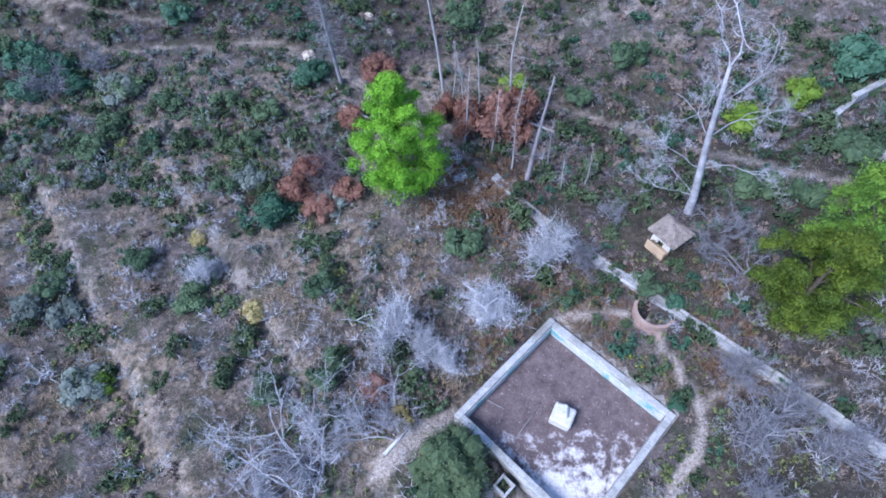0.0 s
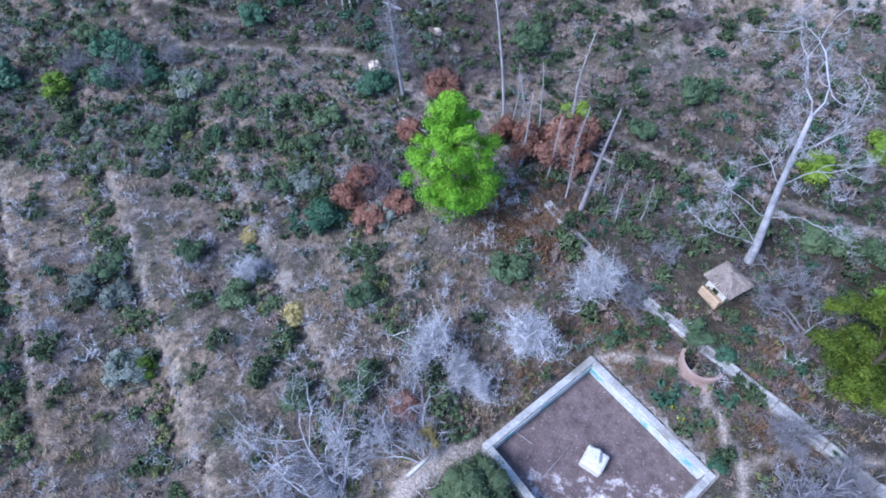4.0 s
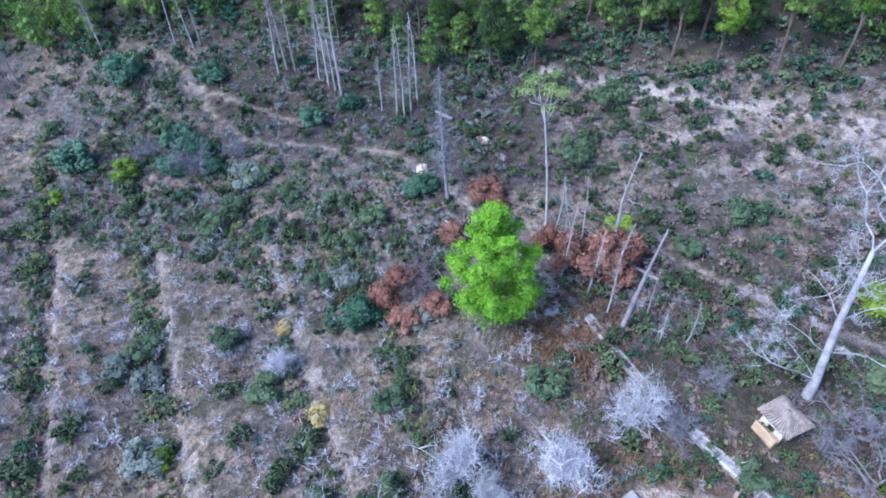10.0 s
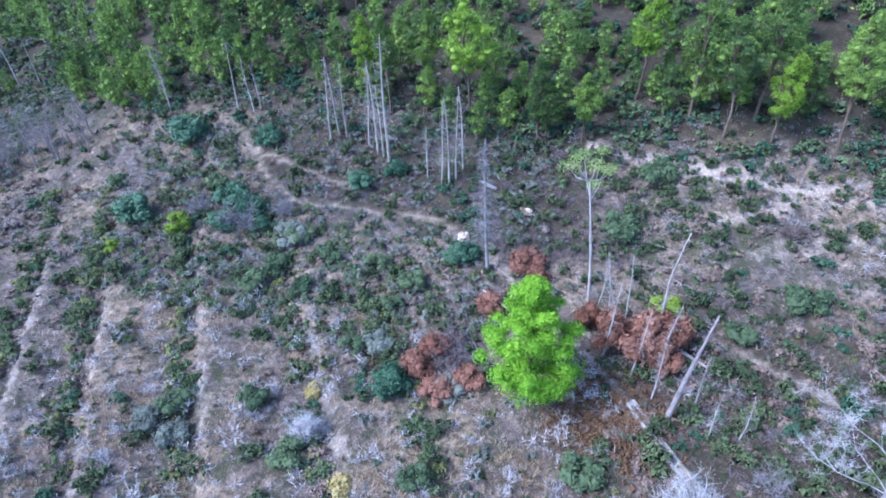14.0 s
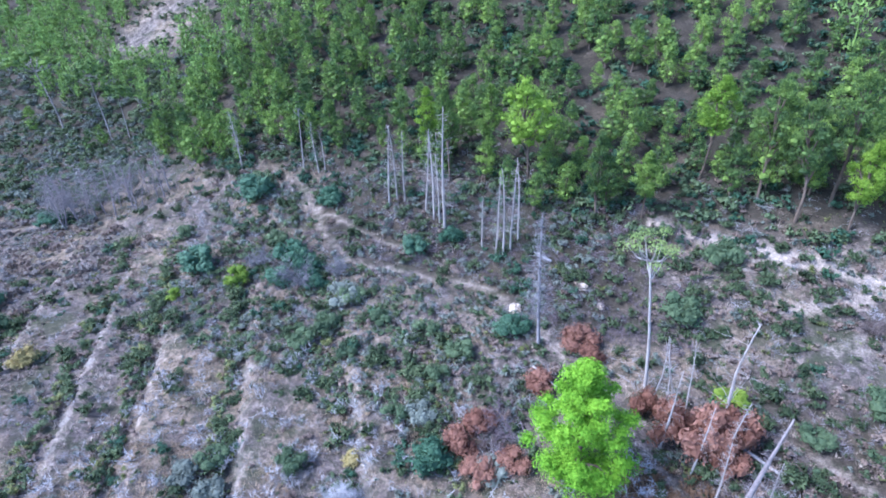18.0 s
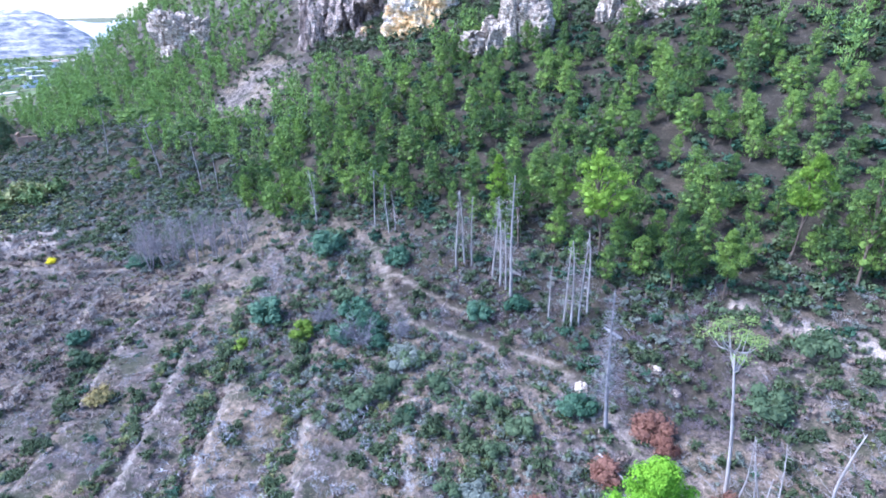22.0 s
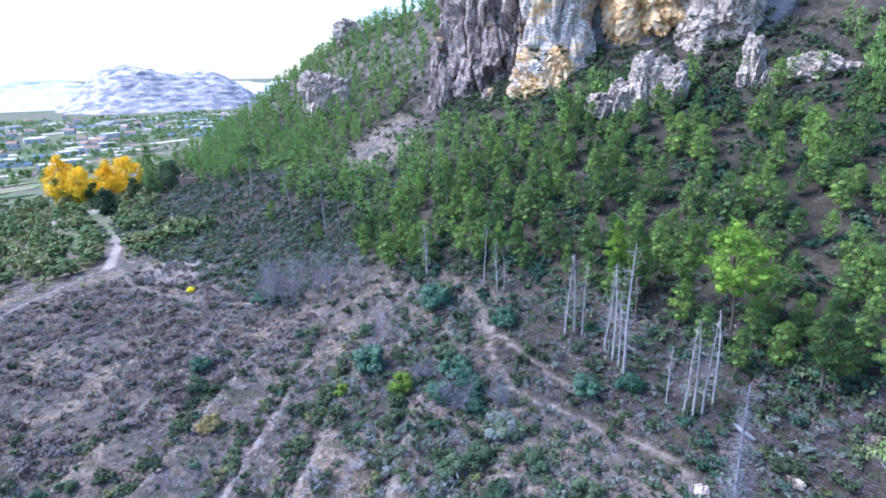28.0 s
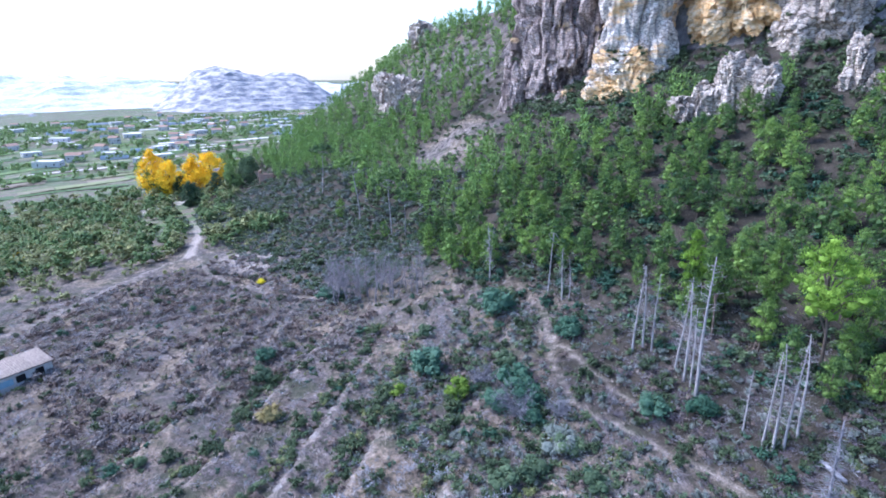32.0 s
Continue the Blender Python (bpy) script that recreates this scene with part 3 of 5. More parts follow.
def snag_kind(seed, h, r, branches, lean=0.05, droop=-0.05, long=0.12, bend=0.05, mat=None):
    """A dead pine: a bleached pole and its short broken branches."""
    rng = np.random.default_rng(seed)
    stem = wander(rng, (0, 0, -0.4), (lean * rng.normal(), lean * rng.normal(), 1), h, 9, bend)
    s = Soup()
    s.tube(stem, taper(r, 10, 0.2), 7)
    pole = s.mesh("trunk", mat or M_DEAD, True)
    s = Soup()
    for i in range(branches):
        t = 0.25 + 0.73 * (i + rng.uniform()) / branches
        j = min(8, int(t * 9))
        b = stem[j].lerp(stem[j + 1], t * 9 - j)
        a = rng.uniform(0, 6.28)
        l = h * long * (1.3 - t) * rng.uniform(0.5, 1.5)
        pts = wander(rng, b, (math.cos(a), math.sin(a), 0.25), l, 3, 0.18, droop)
        s.tube(pts, taper(0.014 + 0.03 * r, 4), 3)
        s.sprigs(rng, pts[2], (0.2 * l, 0.2 * l, 0.2 * l), 3, 0.45 * l, 0.009, 0.2)
    return pole, s.mesh("branches", mat or M_DEAD)


def brush_kind(seed, r, h, stems, forks, mat, thick=0.03, fine=40, bend=0.2):
    """A leafless bush: stems from one foot that fork, and a haze of fine twigs at their ends."""
    rng = np.random.default_rng(seed)
    s, t = Soup(), Soup()
    for i in range(stems):
        a, q = rng.uniform(0, 6.28), rng.uniform(0.1, 1)
        way = (math.cos(a) * q * r / h, math.sin(a) * q * r / h, 1)
        main = wander(rng, (0.1 * math.cos(a), 0.1 * math.sin(a), -0.1), way, h * rng.uniform(0.7, 1.05), 4, bend * 0.6)
        s.tube(main, taper(thick, 5, 0.25), 4)
        for _ in range(forks):
            b = main[rng.integers(1, 5)]
            d = Vector(rng.normal(size=3)) * 0.8 + Vector((way[0], way[1], 0.7))
            twig = wander(rng, b, d, h * rng.uniform(0.25, 0.5), 2, bend)
            t.tube(twig, taper(thick * 0.5, 3, 0.4), 3)
            t.sprigs(rng, twig[1], (0.08 * h, 0.08 * h, 0.08 * h), fine // 2, 0.27 * h, 0.013)
            t.sprigs(rng, twig[2], (0.08 * h, 0.08 * h, 0.08 * h), fine - fine // 2, 0.27 * h, 0.013)
    return s.mesh("stems", mat), t.mesh("twig_tangle", mat)


def shrub_kind(seed, r, h, puffs, per, size, leaf):
    rng = np.random.default_rng(seed)
    s, t = Soup(), Soup()
    for i in range(puffs):
        a, q = rng.uniform(0, 6.28), math.sqrt(rng.uniform(0, 1)) * 0.75
        c = (r * q * math.cos(a), r * q * math.sin(a), h * rng.uniform(0.25, 0.8) * (1.15 - 0.6 * q))
        k = r * rng.uniform(0.28, 0.5)
        s.core(rng, c, (0.75 * k, 0.75 * k, 0.6 * k))
        s.tufts(rng, c, (k, k, k * 0.8), per, size, 0.6, 0.34)
        if i < 6:
            t.tube([Vector((0, 0, -0.1)), Vector(c) * 0.55, Vector(c)], [0.035 * h, 0.02 * h, 0.006], 3)
    return t.mesh("stems", M_TWIG_DARK), s.mesh("leaves", leaf)


SHRUB = ("branching", "foliage")
BRUSH = ("branching", "twig_tangle")
SNAG = ("trunk", "branching")

# The bright pine that stands alone among felled brush.
stand("pine_tree", pine_kind(3, 11.6, 4.4, 0.1, 125, 300, 0.15, M_PINE_BRIGHT, 0.02, 14, 0.34, 1.0, 0.022, 0.185, True, True), -3.4, 32.2, "bright green young pine tree alone among rusty cut brush", "tree")
# Two wide pines by the channel.
stand("pine_tree", pine_kind(5, 9.0, 4.5, 0.06, 105, 260, 0.15, M_PINE_OLIVE, 0.03, 14, 0.42, 1.0, 0.022, 0.19, True, True), 25.0, 19.5, "olive green bushy pine tree beside the old channel", "tree")
stand("pine_tree", pine_kind(6, 11.0, 4.4, 0.16, 90, 260, 0.15, M_PINE_LIT, 0.05, 14, 0.4, 1.0, 0.022, 0.2, True, True), 29.5, 22.5, "tall green pine tree behind the olive green one", "tree", 40)

PINES = [pine_kind(20 + i, 6.4, 1.95 + 0.25 * (i % 3), 0.1 + 0.07 * (i % 4), 17, 84, 0.18, None, 0.05, 5, 0.34 + 0.08 * (i % 3), 1.0, 0.02, 0.42) for i in range(8)]


def open_slope(x, y):
    """Ground that the woods leave open: the bare slope below the cliff, the cliff itself and the clearing."""
    if -120 < x < -22 and 107 < y < 128 or -104 < x < -62 and 98 < y < 110:
        return True
    edge = 62 + 3 * math.sin(x * 0.11) + 0.3 * min(max(0, -68 - x), 70)
    return math.hypot((x + 113) / 1.1, y - 98) < 11 or y < edge or (x > -5 and y < 64)


rng = np.random.default_rng(11)
spots = []
while len(spots) < 1420:
    x, y = rng.uniform(-250, 66), 60 + 98 * rng.uniform() ** 1.2
    if open_slope(x, y) or (x > -60 and y > 98 and rng.uniform() < 0.45) or (x < -90 and y < 74 and rng.uniform() < 0.8):
        continue
    gap = 1.9 if y < 105 else 2.6
    if x < -200 and y > 130 and rng.uniform() < 0.5:
        continue
    if all((x - a) ** 2 + (y - b) ** 2 > gap * gap for a, b in spots):
        spots.append((x, y))
spots.sort(key=lambda p: math.hypot(p[0] + 30, p[1] - 40))
for i, (x, y) in enumerate(spots[:285]):
    k = rng.uniform(0.55, 0.95)
    stand("pine_tree", PINES[i % 8], x, y, "green Aleppo pine in the wood on the hillside", "tree", rng.uniform(0, 360), k, "pines on the hillside", tall=rng.uniform(0.85, 1.15))
WOOD = spots[285:]
while len(WOOD) < 1250:
    x, y = rng.uniform(-250, -104), rng.uniform(80, 152)
    if not open_slope(x, y) and floor_at(x, y) > 6:
        WOOD.append((x, y))

# ---- reservoir ----
def make_reservoir():
    ob = new("reservoir")
    ob.matrix_world = pose(8.05, 12.4, 2.75, 0, 0, 44.8)
    bm = bmesh.new()
    for k in range(4):
        bmw = bmesh.new()
        if k % 2 == 0:
            box(bmw, (10.2, 0.5, 1.9), (0, (5.2 - 0.25) * (1 if k == 0 else -1), -0.85), 0, 0.05)
        else:
            box(bmw, (0.5, 9.4, 1.9), ((5.1 - 0.25) * (1 if k == 1 else -1), 0, -0.852), 0, 0.05)
        part("basin_wall", bmw, M_CONCRETE, ob)
    box(bm, (9.3, 9.5, 0.3), (0, 0, -1.15), 0, 0)
    part("basin_floor", bm, M_BED, ob, "brown dried mud with white lime crust")
    for size, at in (((0.06, 9.3, 0.85), (4.56, 0, -0.58)), ((9.1, 0.06, 0.85), (0, 4.66, -0.58))):
        bm = bmesh.new()
        box(bm, size, at, 0, 0)
        part("wall_lining", bm, M_LINING, ob, "whitish lining with teal stains")
    return tagged(ob, "empty square concrete irrigation reservoir with a dirty bed", "reservoir")


make_reservoir()

# ---- rocks ----
def boulder(name, seed, at, radii, mat, label, turn=0.0, n=40, amp=0.35, tilt=0.0, power=0.75, lean=0.0):
    """A weathered crag: a blocky lump, cracked upright, ledged across and pitted."""
    noise.seed_set(seed)
    verts, faces = [], []
    for i in range(n + 1):
        for j in range(n * 2):
            u, v = math.pi * i / n, math.pi * j / n
            d = Vector((math.sin(u) * math.cos(v), math.sin(u) * math.sin(v), math.cos(u)))
            d = Vector([math.copysign(abs(c) ** power, c) for c in d])
            w = Vector((d.x * radii[0], d.y * radii[1], d.z * radii[2])) + Vector((seed * 31.0, 0, 0))
            q = w * max(0.12, 2.0 / max(radii))
            f = noise.fractal(q, 0.8, 2.1, 4) * 0.5
            for size, block, cleft in ((1.5, 0.75, 0.5), (4.0, 0.4, 0.25)):
                far, mids = noise.voronoi(Vector((q.x * size + 0.4 * f, q.y * size, q.z * size * 0.6 + 0.4 * f)))
                f += block * noise.noise(mids[0] * 3.7) - cleft * math.exp(-9 * (far[1] - far[0]))
            f -= abs(noise.noise(Vector((q.x * 6, q.y * 6, q.z * 3.5)))) * 0.3
            f += 0.14 * noise.noise(Vector((q.x * 0.8, q.y * 0.8, q.z * 4.5))) + 0.2 * noise.noise(Vector((q.x * 9, q.y * 9, q.z * 11)))
            f = 1 + amp * f
            k = f * (1 - lean * d.z)
            verts.append((d.x * radii[0] * k, d.y * radii[1] * k, d.z * radii[2] * (1 + 0.6 * (f - 1))))
    m = n * 2
    for i in range(n):
        for j in range(m):
            faces.append((i * m + j, (i + 1) * m + j, (i + 1) * m + (j + 1) % m, i * m + (j + 1) % m))
    noise.seed_set(1)
    ob = link(name, verts, faces, mat, None, False)
    ob.matrix_world = pose(*at, tilt, 0, turn)
    return tagged(ob, label, "rock")


CRAGS = []
cliff = tagged(new("cliff"), "tall grey limestone cliff stained ochre round a shallow cave", "cliff")
for seed, x, y, z, rx, ry, rz, mat, label, n in (
    (1, -99, 119, 46, 12.5, 9, 27, M_ROCK_DARK, "dark grey limestone buttress", 92),
    (9, -86, 123, 49, 9, 9, 26, M_ROCK_DARK, "grey fissured limestone wall", 84),
    (2, -73, 113.5, 46, 8.4, 6.5, 25, M_ROCK_TAN, "pale limestone buttress", 92),
    (17, -72.5, 109, 37.5, 7.4, 4, 6.5, M_ROCK_WARM, "ochre and cream overhang at the foot of the buttress", 60),
    (3, -57, 120.5, 62, 14, 7, 20, M_ROCK_OCHRE, "ochre wall of a shallow cave", 84),
    (4, -41.5, 119, 53, 7, 6.5, 15, M_ROCK, "grey crag beside the cave", 64),
    (19, -105.5, 112, 33, 4.5, 3, 9, M_ROCK_DARK, "low pale rib of the buttress", 40),
    (23, -88, 110.5, 30, 3, 2.6, 5, M_ROCK_DARK, "dark foot of the buttress", 36),
):
    rock = boulder("buttress", seed, (x, y, z), (rx, ry, rz), mat, label, 15.0 * (seed % 3 - 1), n, 0.27, lean=0.16)
    rock.parent = cliff
    CRAGS.append(rock)
    del rock["category"]


def outcrop(seed, x, y, label, lumps, mat=None):
    """Bare rock that breaks through the slope, in a few masses."""
    ob = new("rock_outcrop")
    ob.matrix_world = pose(x, y, floor_at(x, y))
    for k, (dx, dy, dz, rx, ry, rz, n) in enumerate(lumps):
        rock = boulder("rock_mass", seed * 10 + k, (dx, dy, dz), (rx, ry, rz), mat or M_ROCK, "", 40.0 * k, n, 0.42, power=0.6)
        rock.parent = ob
        rock.matrix_world = ob.matrix_world @ pose(dx, dy, dz, 0, 0, 40.0 * k)
        del rock["category"]
    return tagged(ob, label, "rock")


outcrop(5, -44.4, 100.4, "pale limestone outcrop above the pines", ((-2.4, 0, 3.2, 1.9, 2.2, 5.8, 30), (0.6, 0.7, 3.0, 2.0, 2.0, 5.2, 30), (3.2, 0.1, 2.4, 1.8, 2, 4.6, 28), (-5.4, -1.2, 0.8, 2.6, 2, 3.4, 26), (-8.4, -2.6, -0.2, 2.8, 2, 2.4, 22)))
outcrop(6, -31.5, 106, "upright pale limestone pinnacle", ((0, 0, 2.4, 1.7, 1.7, 4.6, 30), (3, 0.5, 0, 2, 1.8, 2.2, 20)))
outcrop(12, -23, 107, "low grey limestone outcrop on the slope", ((0, 0, 0.6, 3.4, 2.4, 2.6, 24), (4, 1, 0.3, 2, 1.8, 1.6, 18)))
outcrop(13, -10, 110, "low grey limestone outcrop high on the slope", ((0, 0, 0.6, 3.2, 2.4, 2.4, 24),))
outcrop(7, -163, 114, "grey limestone outcrop in the wooded slope", ((-5, 0, 4, 6, 4.5, 8, 40), (3, 1, 3.5, 6, 4.5, 7, 40), (10, 2, 2, 4, 3.5, 5, 30)))
outcrop(8, -188, 143, "grey limestone knob on the ridge", ((0, 0, 3, 6, 5, 5.5, 30), (6, 1, 2, 4, 4, 4, 24)))

# ---- scattered growth ----
def arrays(*meshes):
    """Vertices and triangles of some meshes as arrays."""
    vs, fs, n = [], [], 0
    for me in meshes:
        me.calc_loop_triangles()
        v = np.empty(len(me.vertices) * 3, np.float32)
        me.vertices.foreach_get("co", v)
        t = np.empty(len(me.loop_triangles) * 3, np.int32)
        me.loop_triangles.foreach_get("vertices", t)
        vs.append(v.reshape(-1, 3))
        fs.append(t.reshape(-1, 3) + n)
        n += len(me.vertices)
    return np.concatenate(vs), np.concatenate(fs)


def scatter(name, kinds, spots, material, label, category, seed, lo=0.7, hi=1.3, lift=0.0, parent=None):
    """One mesh of many small plants, each turned and sized at random, standing on the ground."""
    rng = np.random.default_rng(seed)
    x, y = np.array([s[0] for s in spots]), np.array([s[1] for s in spots])
    z = height(x, y) + lift
    big = rng.uniform(lo, hi, len(spots)) * np.array([s[2] if len(s) > 2 else 1.0 for s in spots])
    turn = rng.uniform(0, 6.28, len(spots))
    pick = rng.integers(0, len(kinds), len(spots))
    vs, fs, n = [], [], 0
    for i in range(len(spots)):
        v, f = kinds[pick[i]]
        c, s = math.cos(turn[i]) * big[i], math.sin(turn[i]) * big[i]
        vs.append(np.stack([v[:, 0] * c - v[:, 1] * s + x[i], v[:, 0] * s + v[:, 1] * c + y[i], v[:, 2] * big[i] + z[i]], 1))
        fs.append(f + n)
        n += len(v)
    v, f = np.concatenate(vs).astype(np.float32), np.concatenate(fs).astype(np.int32)
    me = bpy.data.meshes.new(name)
    me.vertices.add(len(v))
    me.vertices.foreach_set("co", v.ravel())
    me.loops.add(f.size)
    me.loops.foreach_set("vertex_index", f.ravel())
    me.polygons.add(len(f))
    me.polygons.foreach_set("loop_start", np.arange(0, f.size, 3, dtype=np.int32))
    me.polygons.foreach_set("loop_total", np.full(len(f), 3, np.int32))
    me.update(calc_edges=True)
    me.materials.append(material)
    ob = new(name, me)
    ob.parent = parent
    return tagged(ob, label, category, kind="stuff")


def in_basin(x, y, grow=0.0):
    return abs((x - 8.05) * 0.709 + (y - 12.4) * 0.705) < 5.2 + grow and abs((x - 8.05) * -0.705 + (y - 12.4) * 0.709) < 5.3 + grow


def on_track(x, y, grow=0.3):
    p, q = np.array([x]), np.array([y])
    return any(near_line(p, q, pts)[0] < w * 0.7 + grow for pts, w, _ in TRACKS)


def scrub_chance(x, y):
    across = 0.79 * x + 0.61 * y
    k = 0.28
    if -52 < x < -6 and 33 < y < 64:
        k = 0.95
    if x > 2 and y > 34:
        k = 0.65
    if y > 56:
        k = max(k, 0.5)
    if x < -75 and y < 44:
        k = 0.2
    if -9 < x < 8 and 22 < y < 34:
        k = 0.2
    if -70 < x < 2 and y < 44:
        k += 0.6 * max(math.exp(-((across - a + 0.6) / 0.8) ** 2) for a in BANKS)
    return k


def sow(count, seed, x0, x1, y0, y1, chance=scrub_chance, clear=0.3):
    rng = np.random.default_rng(seed)
    out = []
    while len(out) < count:
        x, y = rng.uniform(x0, x1, 4000), rng.uniform(y0, y1, 4000)
        free = np.ones(4000, bool)
        for pts, w, _ in TRACKS:
            free &= near_line(x, y, pts) > w * 0.7 + clear
        luck = rng.uniform(size=4000)
        out += [(a, b) for a, b, f, l in zip(x, y, free, luck) if f and l < chance(a, b) and not in_basin(a, b, 0.4)]
    return out[:count]


def lumps(seed, r, h, puffs, per, size):
    rng = np.random.default_rng(seed)
    s = Soup()
    for i in range(puffs):
        a, q = rng.uniform(0, 6.28), math.sqrt(rng.uniform(0, 1)) * 0.75
        k = r * rng.uniform(0.35, 0.6)
        c = (r * q * math.cos(a), r * q * math.sin(a), h * rng.uniform(0.2, 0.75))
        s.core(rng, c, (0.7 * k, 0.7 * k, 0.55 * k), False)
        s.tufts(rng, c, (k, k, k * 0.8), per, size, 0.6, 0.36)
    return np.array(s.v, np.float32), np.array(s.f, np.int32)


def blades(seed, r, h, count, wide=0.05):
    rng = np.random.default_rng(seed)
    v, f = [], []
    for i in range(count):
        a, q = rng.uniform(0, 6.28), rng.uniform(0, 0.4)
        b = np.array((r * q * math.cos(a), r * q * math.sin(a), -0.05))
        t = b + (r * rng.uniform(0.3, 1) * math.cos(a), r * rng.uniform(0.3, 1) * math.sin(a), h * rng.uniform(0.6, 1.2))
        o = np.array((-math.sin(a), math.cos(a), 0)) * wide
        f.append((len(v), len(v) + 1, len(v) + 2))
        v += [b - o, b + o, t]
    return np.array(v, np.float32), np.array(f, np.int32)


LOW = [lumps(100 + i, 0.55, 0.6, 5, 20, 0.15) for i in range(6)]
MID = [lumps(110 + i, 0.95, 1.1, 9, 32, 0.14) for i in range(6)]
TINY = [lumps(120 + i, 0.3, 0.35, 2, 7, 0.13) for i in range(6)]
TUFT = [blades(130 + i, 0.38, 0.35, 11, 0.016) for i in range(6)]


def sprig_plant(seed, r, h, wide=0.013):
    rng = np.random.default_rng(seed)
    s = Soup()
    s.sprigs(rng, (0, 0, 0), (0.2 * r, 0.2 * r, 0.02), 10, 0.8 * h, wide, 0.8)
    for _ in range(6):
        s.sprigs(rng, rng.normal(size=3) * (0.35 * r, 0.35 * r, 0.0) + (0, 0, 0.45 * h), (0.14, 0.14, 0.1), 8, 0.32 * h, 0.77 * wide, 0.4)
    return np.array(s.v, np.float32), np.array(s.f, np.int32)


FAR_LOW = [lumps(150 + i, 0.9, 0.95, 4, 13, 0.26) for i in range(6)]
BARE = [sprig_plant(140 + i, 0.7, 0.75) for i in range(6)]
WHOLE = (-128, 46, -2, 68)
scatter("dark_scrub", LOW + MID, sow(1100, 1, *WHOLE), M_SHRUB, "dark green low scrub over the dry slope", "scrub", 1, 0.5, 1.2)
scatter("sage_scrub", LOW, sow(750, 2, *WHOLE), M_SHRUB_SAGE, "grey green sage scrub over the terraces", "scrub", 2, 0.5, 1.25)
scatter("teal_scrub", LOW + MID, sow(260, 3, *WHOLE), M_SHRUB_TEAL, "dark bluish green evergreen scrub", "scrub", 3, 0.5, 1.1)
scatter("olive_scrub", LOW, sow(420, 4, *WHOLE), M_SHRUB_OLIVE, "yellowish green low scrub", "scrub", 4, 0.45, 1.0)
scatter("dead_scrub", BARE, sow(3400, 5, *WHOLE, lambda x, y: 0.12 if (-15 < x < 1 and y > 46) or (x > 3 and 20 < y < 37) else 0.5), M_TWIG, "pale leafless dead scrub on the terraces", "scrub", 5, 0.5, 1.5)
scatter("dry_grass", TUFT, sow(12500, 6, *WHOLE, lambda x, y: 0.1 if (-15 < x < 1 and y > 46) or (x > 3 and 20 < y < 37) else 0.7, 0.0), M_STRAW, "bleached dry grass tufts over the ground", "grass", 6, 0.6, 1.5)
for i, (mat, label) in enumerate(((M_SHRUB_SAGE, "small grey green herbs between the shrubs"), (M_SHRUB, "small dark green herbs between the shrubs"), (M_BROWN, "small withered brown herbs between the shrubs"), (M_SHRUB_OLIVE, "small yellowish green herbs between the shrubs"))):
    scatter("low_herbs", TINY, sow(1600, 60 + i, *WHOLE, lambda x, y: 0.2 + scrub_chance(x, y), 0.0), mat, label, "herbs", 60 + i, 0.5, 1.4)
scatter("brown_scrub", LOW, sow(900, 7, *WHOLE), M_BROWN, "brown withered low scrub", "scrub", 7, 0.5, 1.2)
scatter("hill_scrub", FAR_LOW, sow(1300, 8, -230, 44, 60, 118, lambda x, y: 0.6), M_SHRUB, "dark scrub under the pines and on the slope", "scrub", 8, 0.7, 1.5)
scatter("spur_scrub", FAR_LOW, sow(1200, 18, -205, -78, 46, 88, lambda x, y: 0.6), M_SHRUB, "dark grey green scrub on the spur below the wood", "scrub", 18, 0.7, 1.5)
scatter("crag_scrub", FAR_LOW, sow(330, 19, -84, 14, 96, 118, lambda x, y: 0.6), M_SHRUB, "dark scrub at the foot of the cliff", "scrub", 19, 0.9, 1.7)
scatter("ridge_scrub", FAR_LOW, sow(420, 9, -230, 20, 104, 150, lambda x, y: 0.5), M_SHRUB, "dark scrub among the crags", "scrub", 9, 0.9, 1.9)
scatter("crag_scrub", FAR_LOW, sow(260, 20, -102, -34, 104, 114, lambda x, y: 0.6), M_SHRUB, "thick dark scrub below the cave and the buttresses", "scrub", 20, 1.0, 2.0)
scatter("crag_scrub", BARE, sow(300, 23, -102, -20, 103, 116, lambda x, y: 0.6), M_TWIG_PURPLE, "leafless purplish scrub below the cliff", "scrub", 23, 1.2, 2.4)
scatter("spur_scrub", BARE, sow(500, 24, -190, -78, 44, 84, lambda x, y: 0.6), M_TWIG_DUSK, "leafless grey scrub on the spur", "scrub", 24, 0.9, 1.8)
scatter("spur_scrub", FAR_LOW, sow(800, 25, -200, -78, 46, 88, lambda x, y: 0.6), M_SHRUB_SAGE, "grey green scrub on the spur", "scrub", 25, 0.7, 1.5)
scatter("hill_scrub", FAR_LOW, sow(700, 26, -70, 45, 58, 104, lambda x, y: 0.6), M_SHRUB_TEAL, "dark evergreen scrub under the pines", "scrub", 26, 0.7, 1.5)


scatter("hill_scrub", FAR_LOW, sow(900, 33, -110, 44, 58, 106, lambda x, y: 0.6), M_SHRUB_GREEN, "green scrub between the pines", "scrub", 33, 0.6, 1.4)


def ledge_growth(seed, chance, material, kinds, label):
    """Small scrub rooted wherever the crags make a ledge."""
    rng = np.random.default_rng(seed)
    s, n = [[], []], 0
    for rock in CRAGS:
        m = rock.matrix_world
        for p in rock.data.polygons:
            up = (m.to_3x3() @ p.normal).z
            if up < 0.05 or rng.uniform() > chance * min(up, 0.5):
                continue
            v, f = kinds[int(rng.integers(0, len(kinds)))]
            s[0].append(v * rng.uniform(0.5, 1.5) + np.array(m @ p.center))
            s[1].append(f + n)
            n += len(v)
    if n:
        ob = link("ledge_scrub", np.concatenate(s[0]).tolist(), np.concatenate(s[1]).tolist(), material, None, False)
        tagged(ob, label, "scrub", kind="stuff")


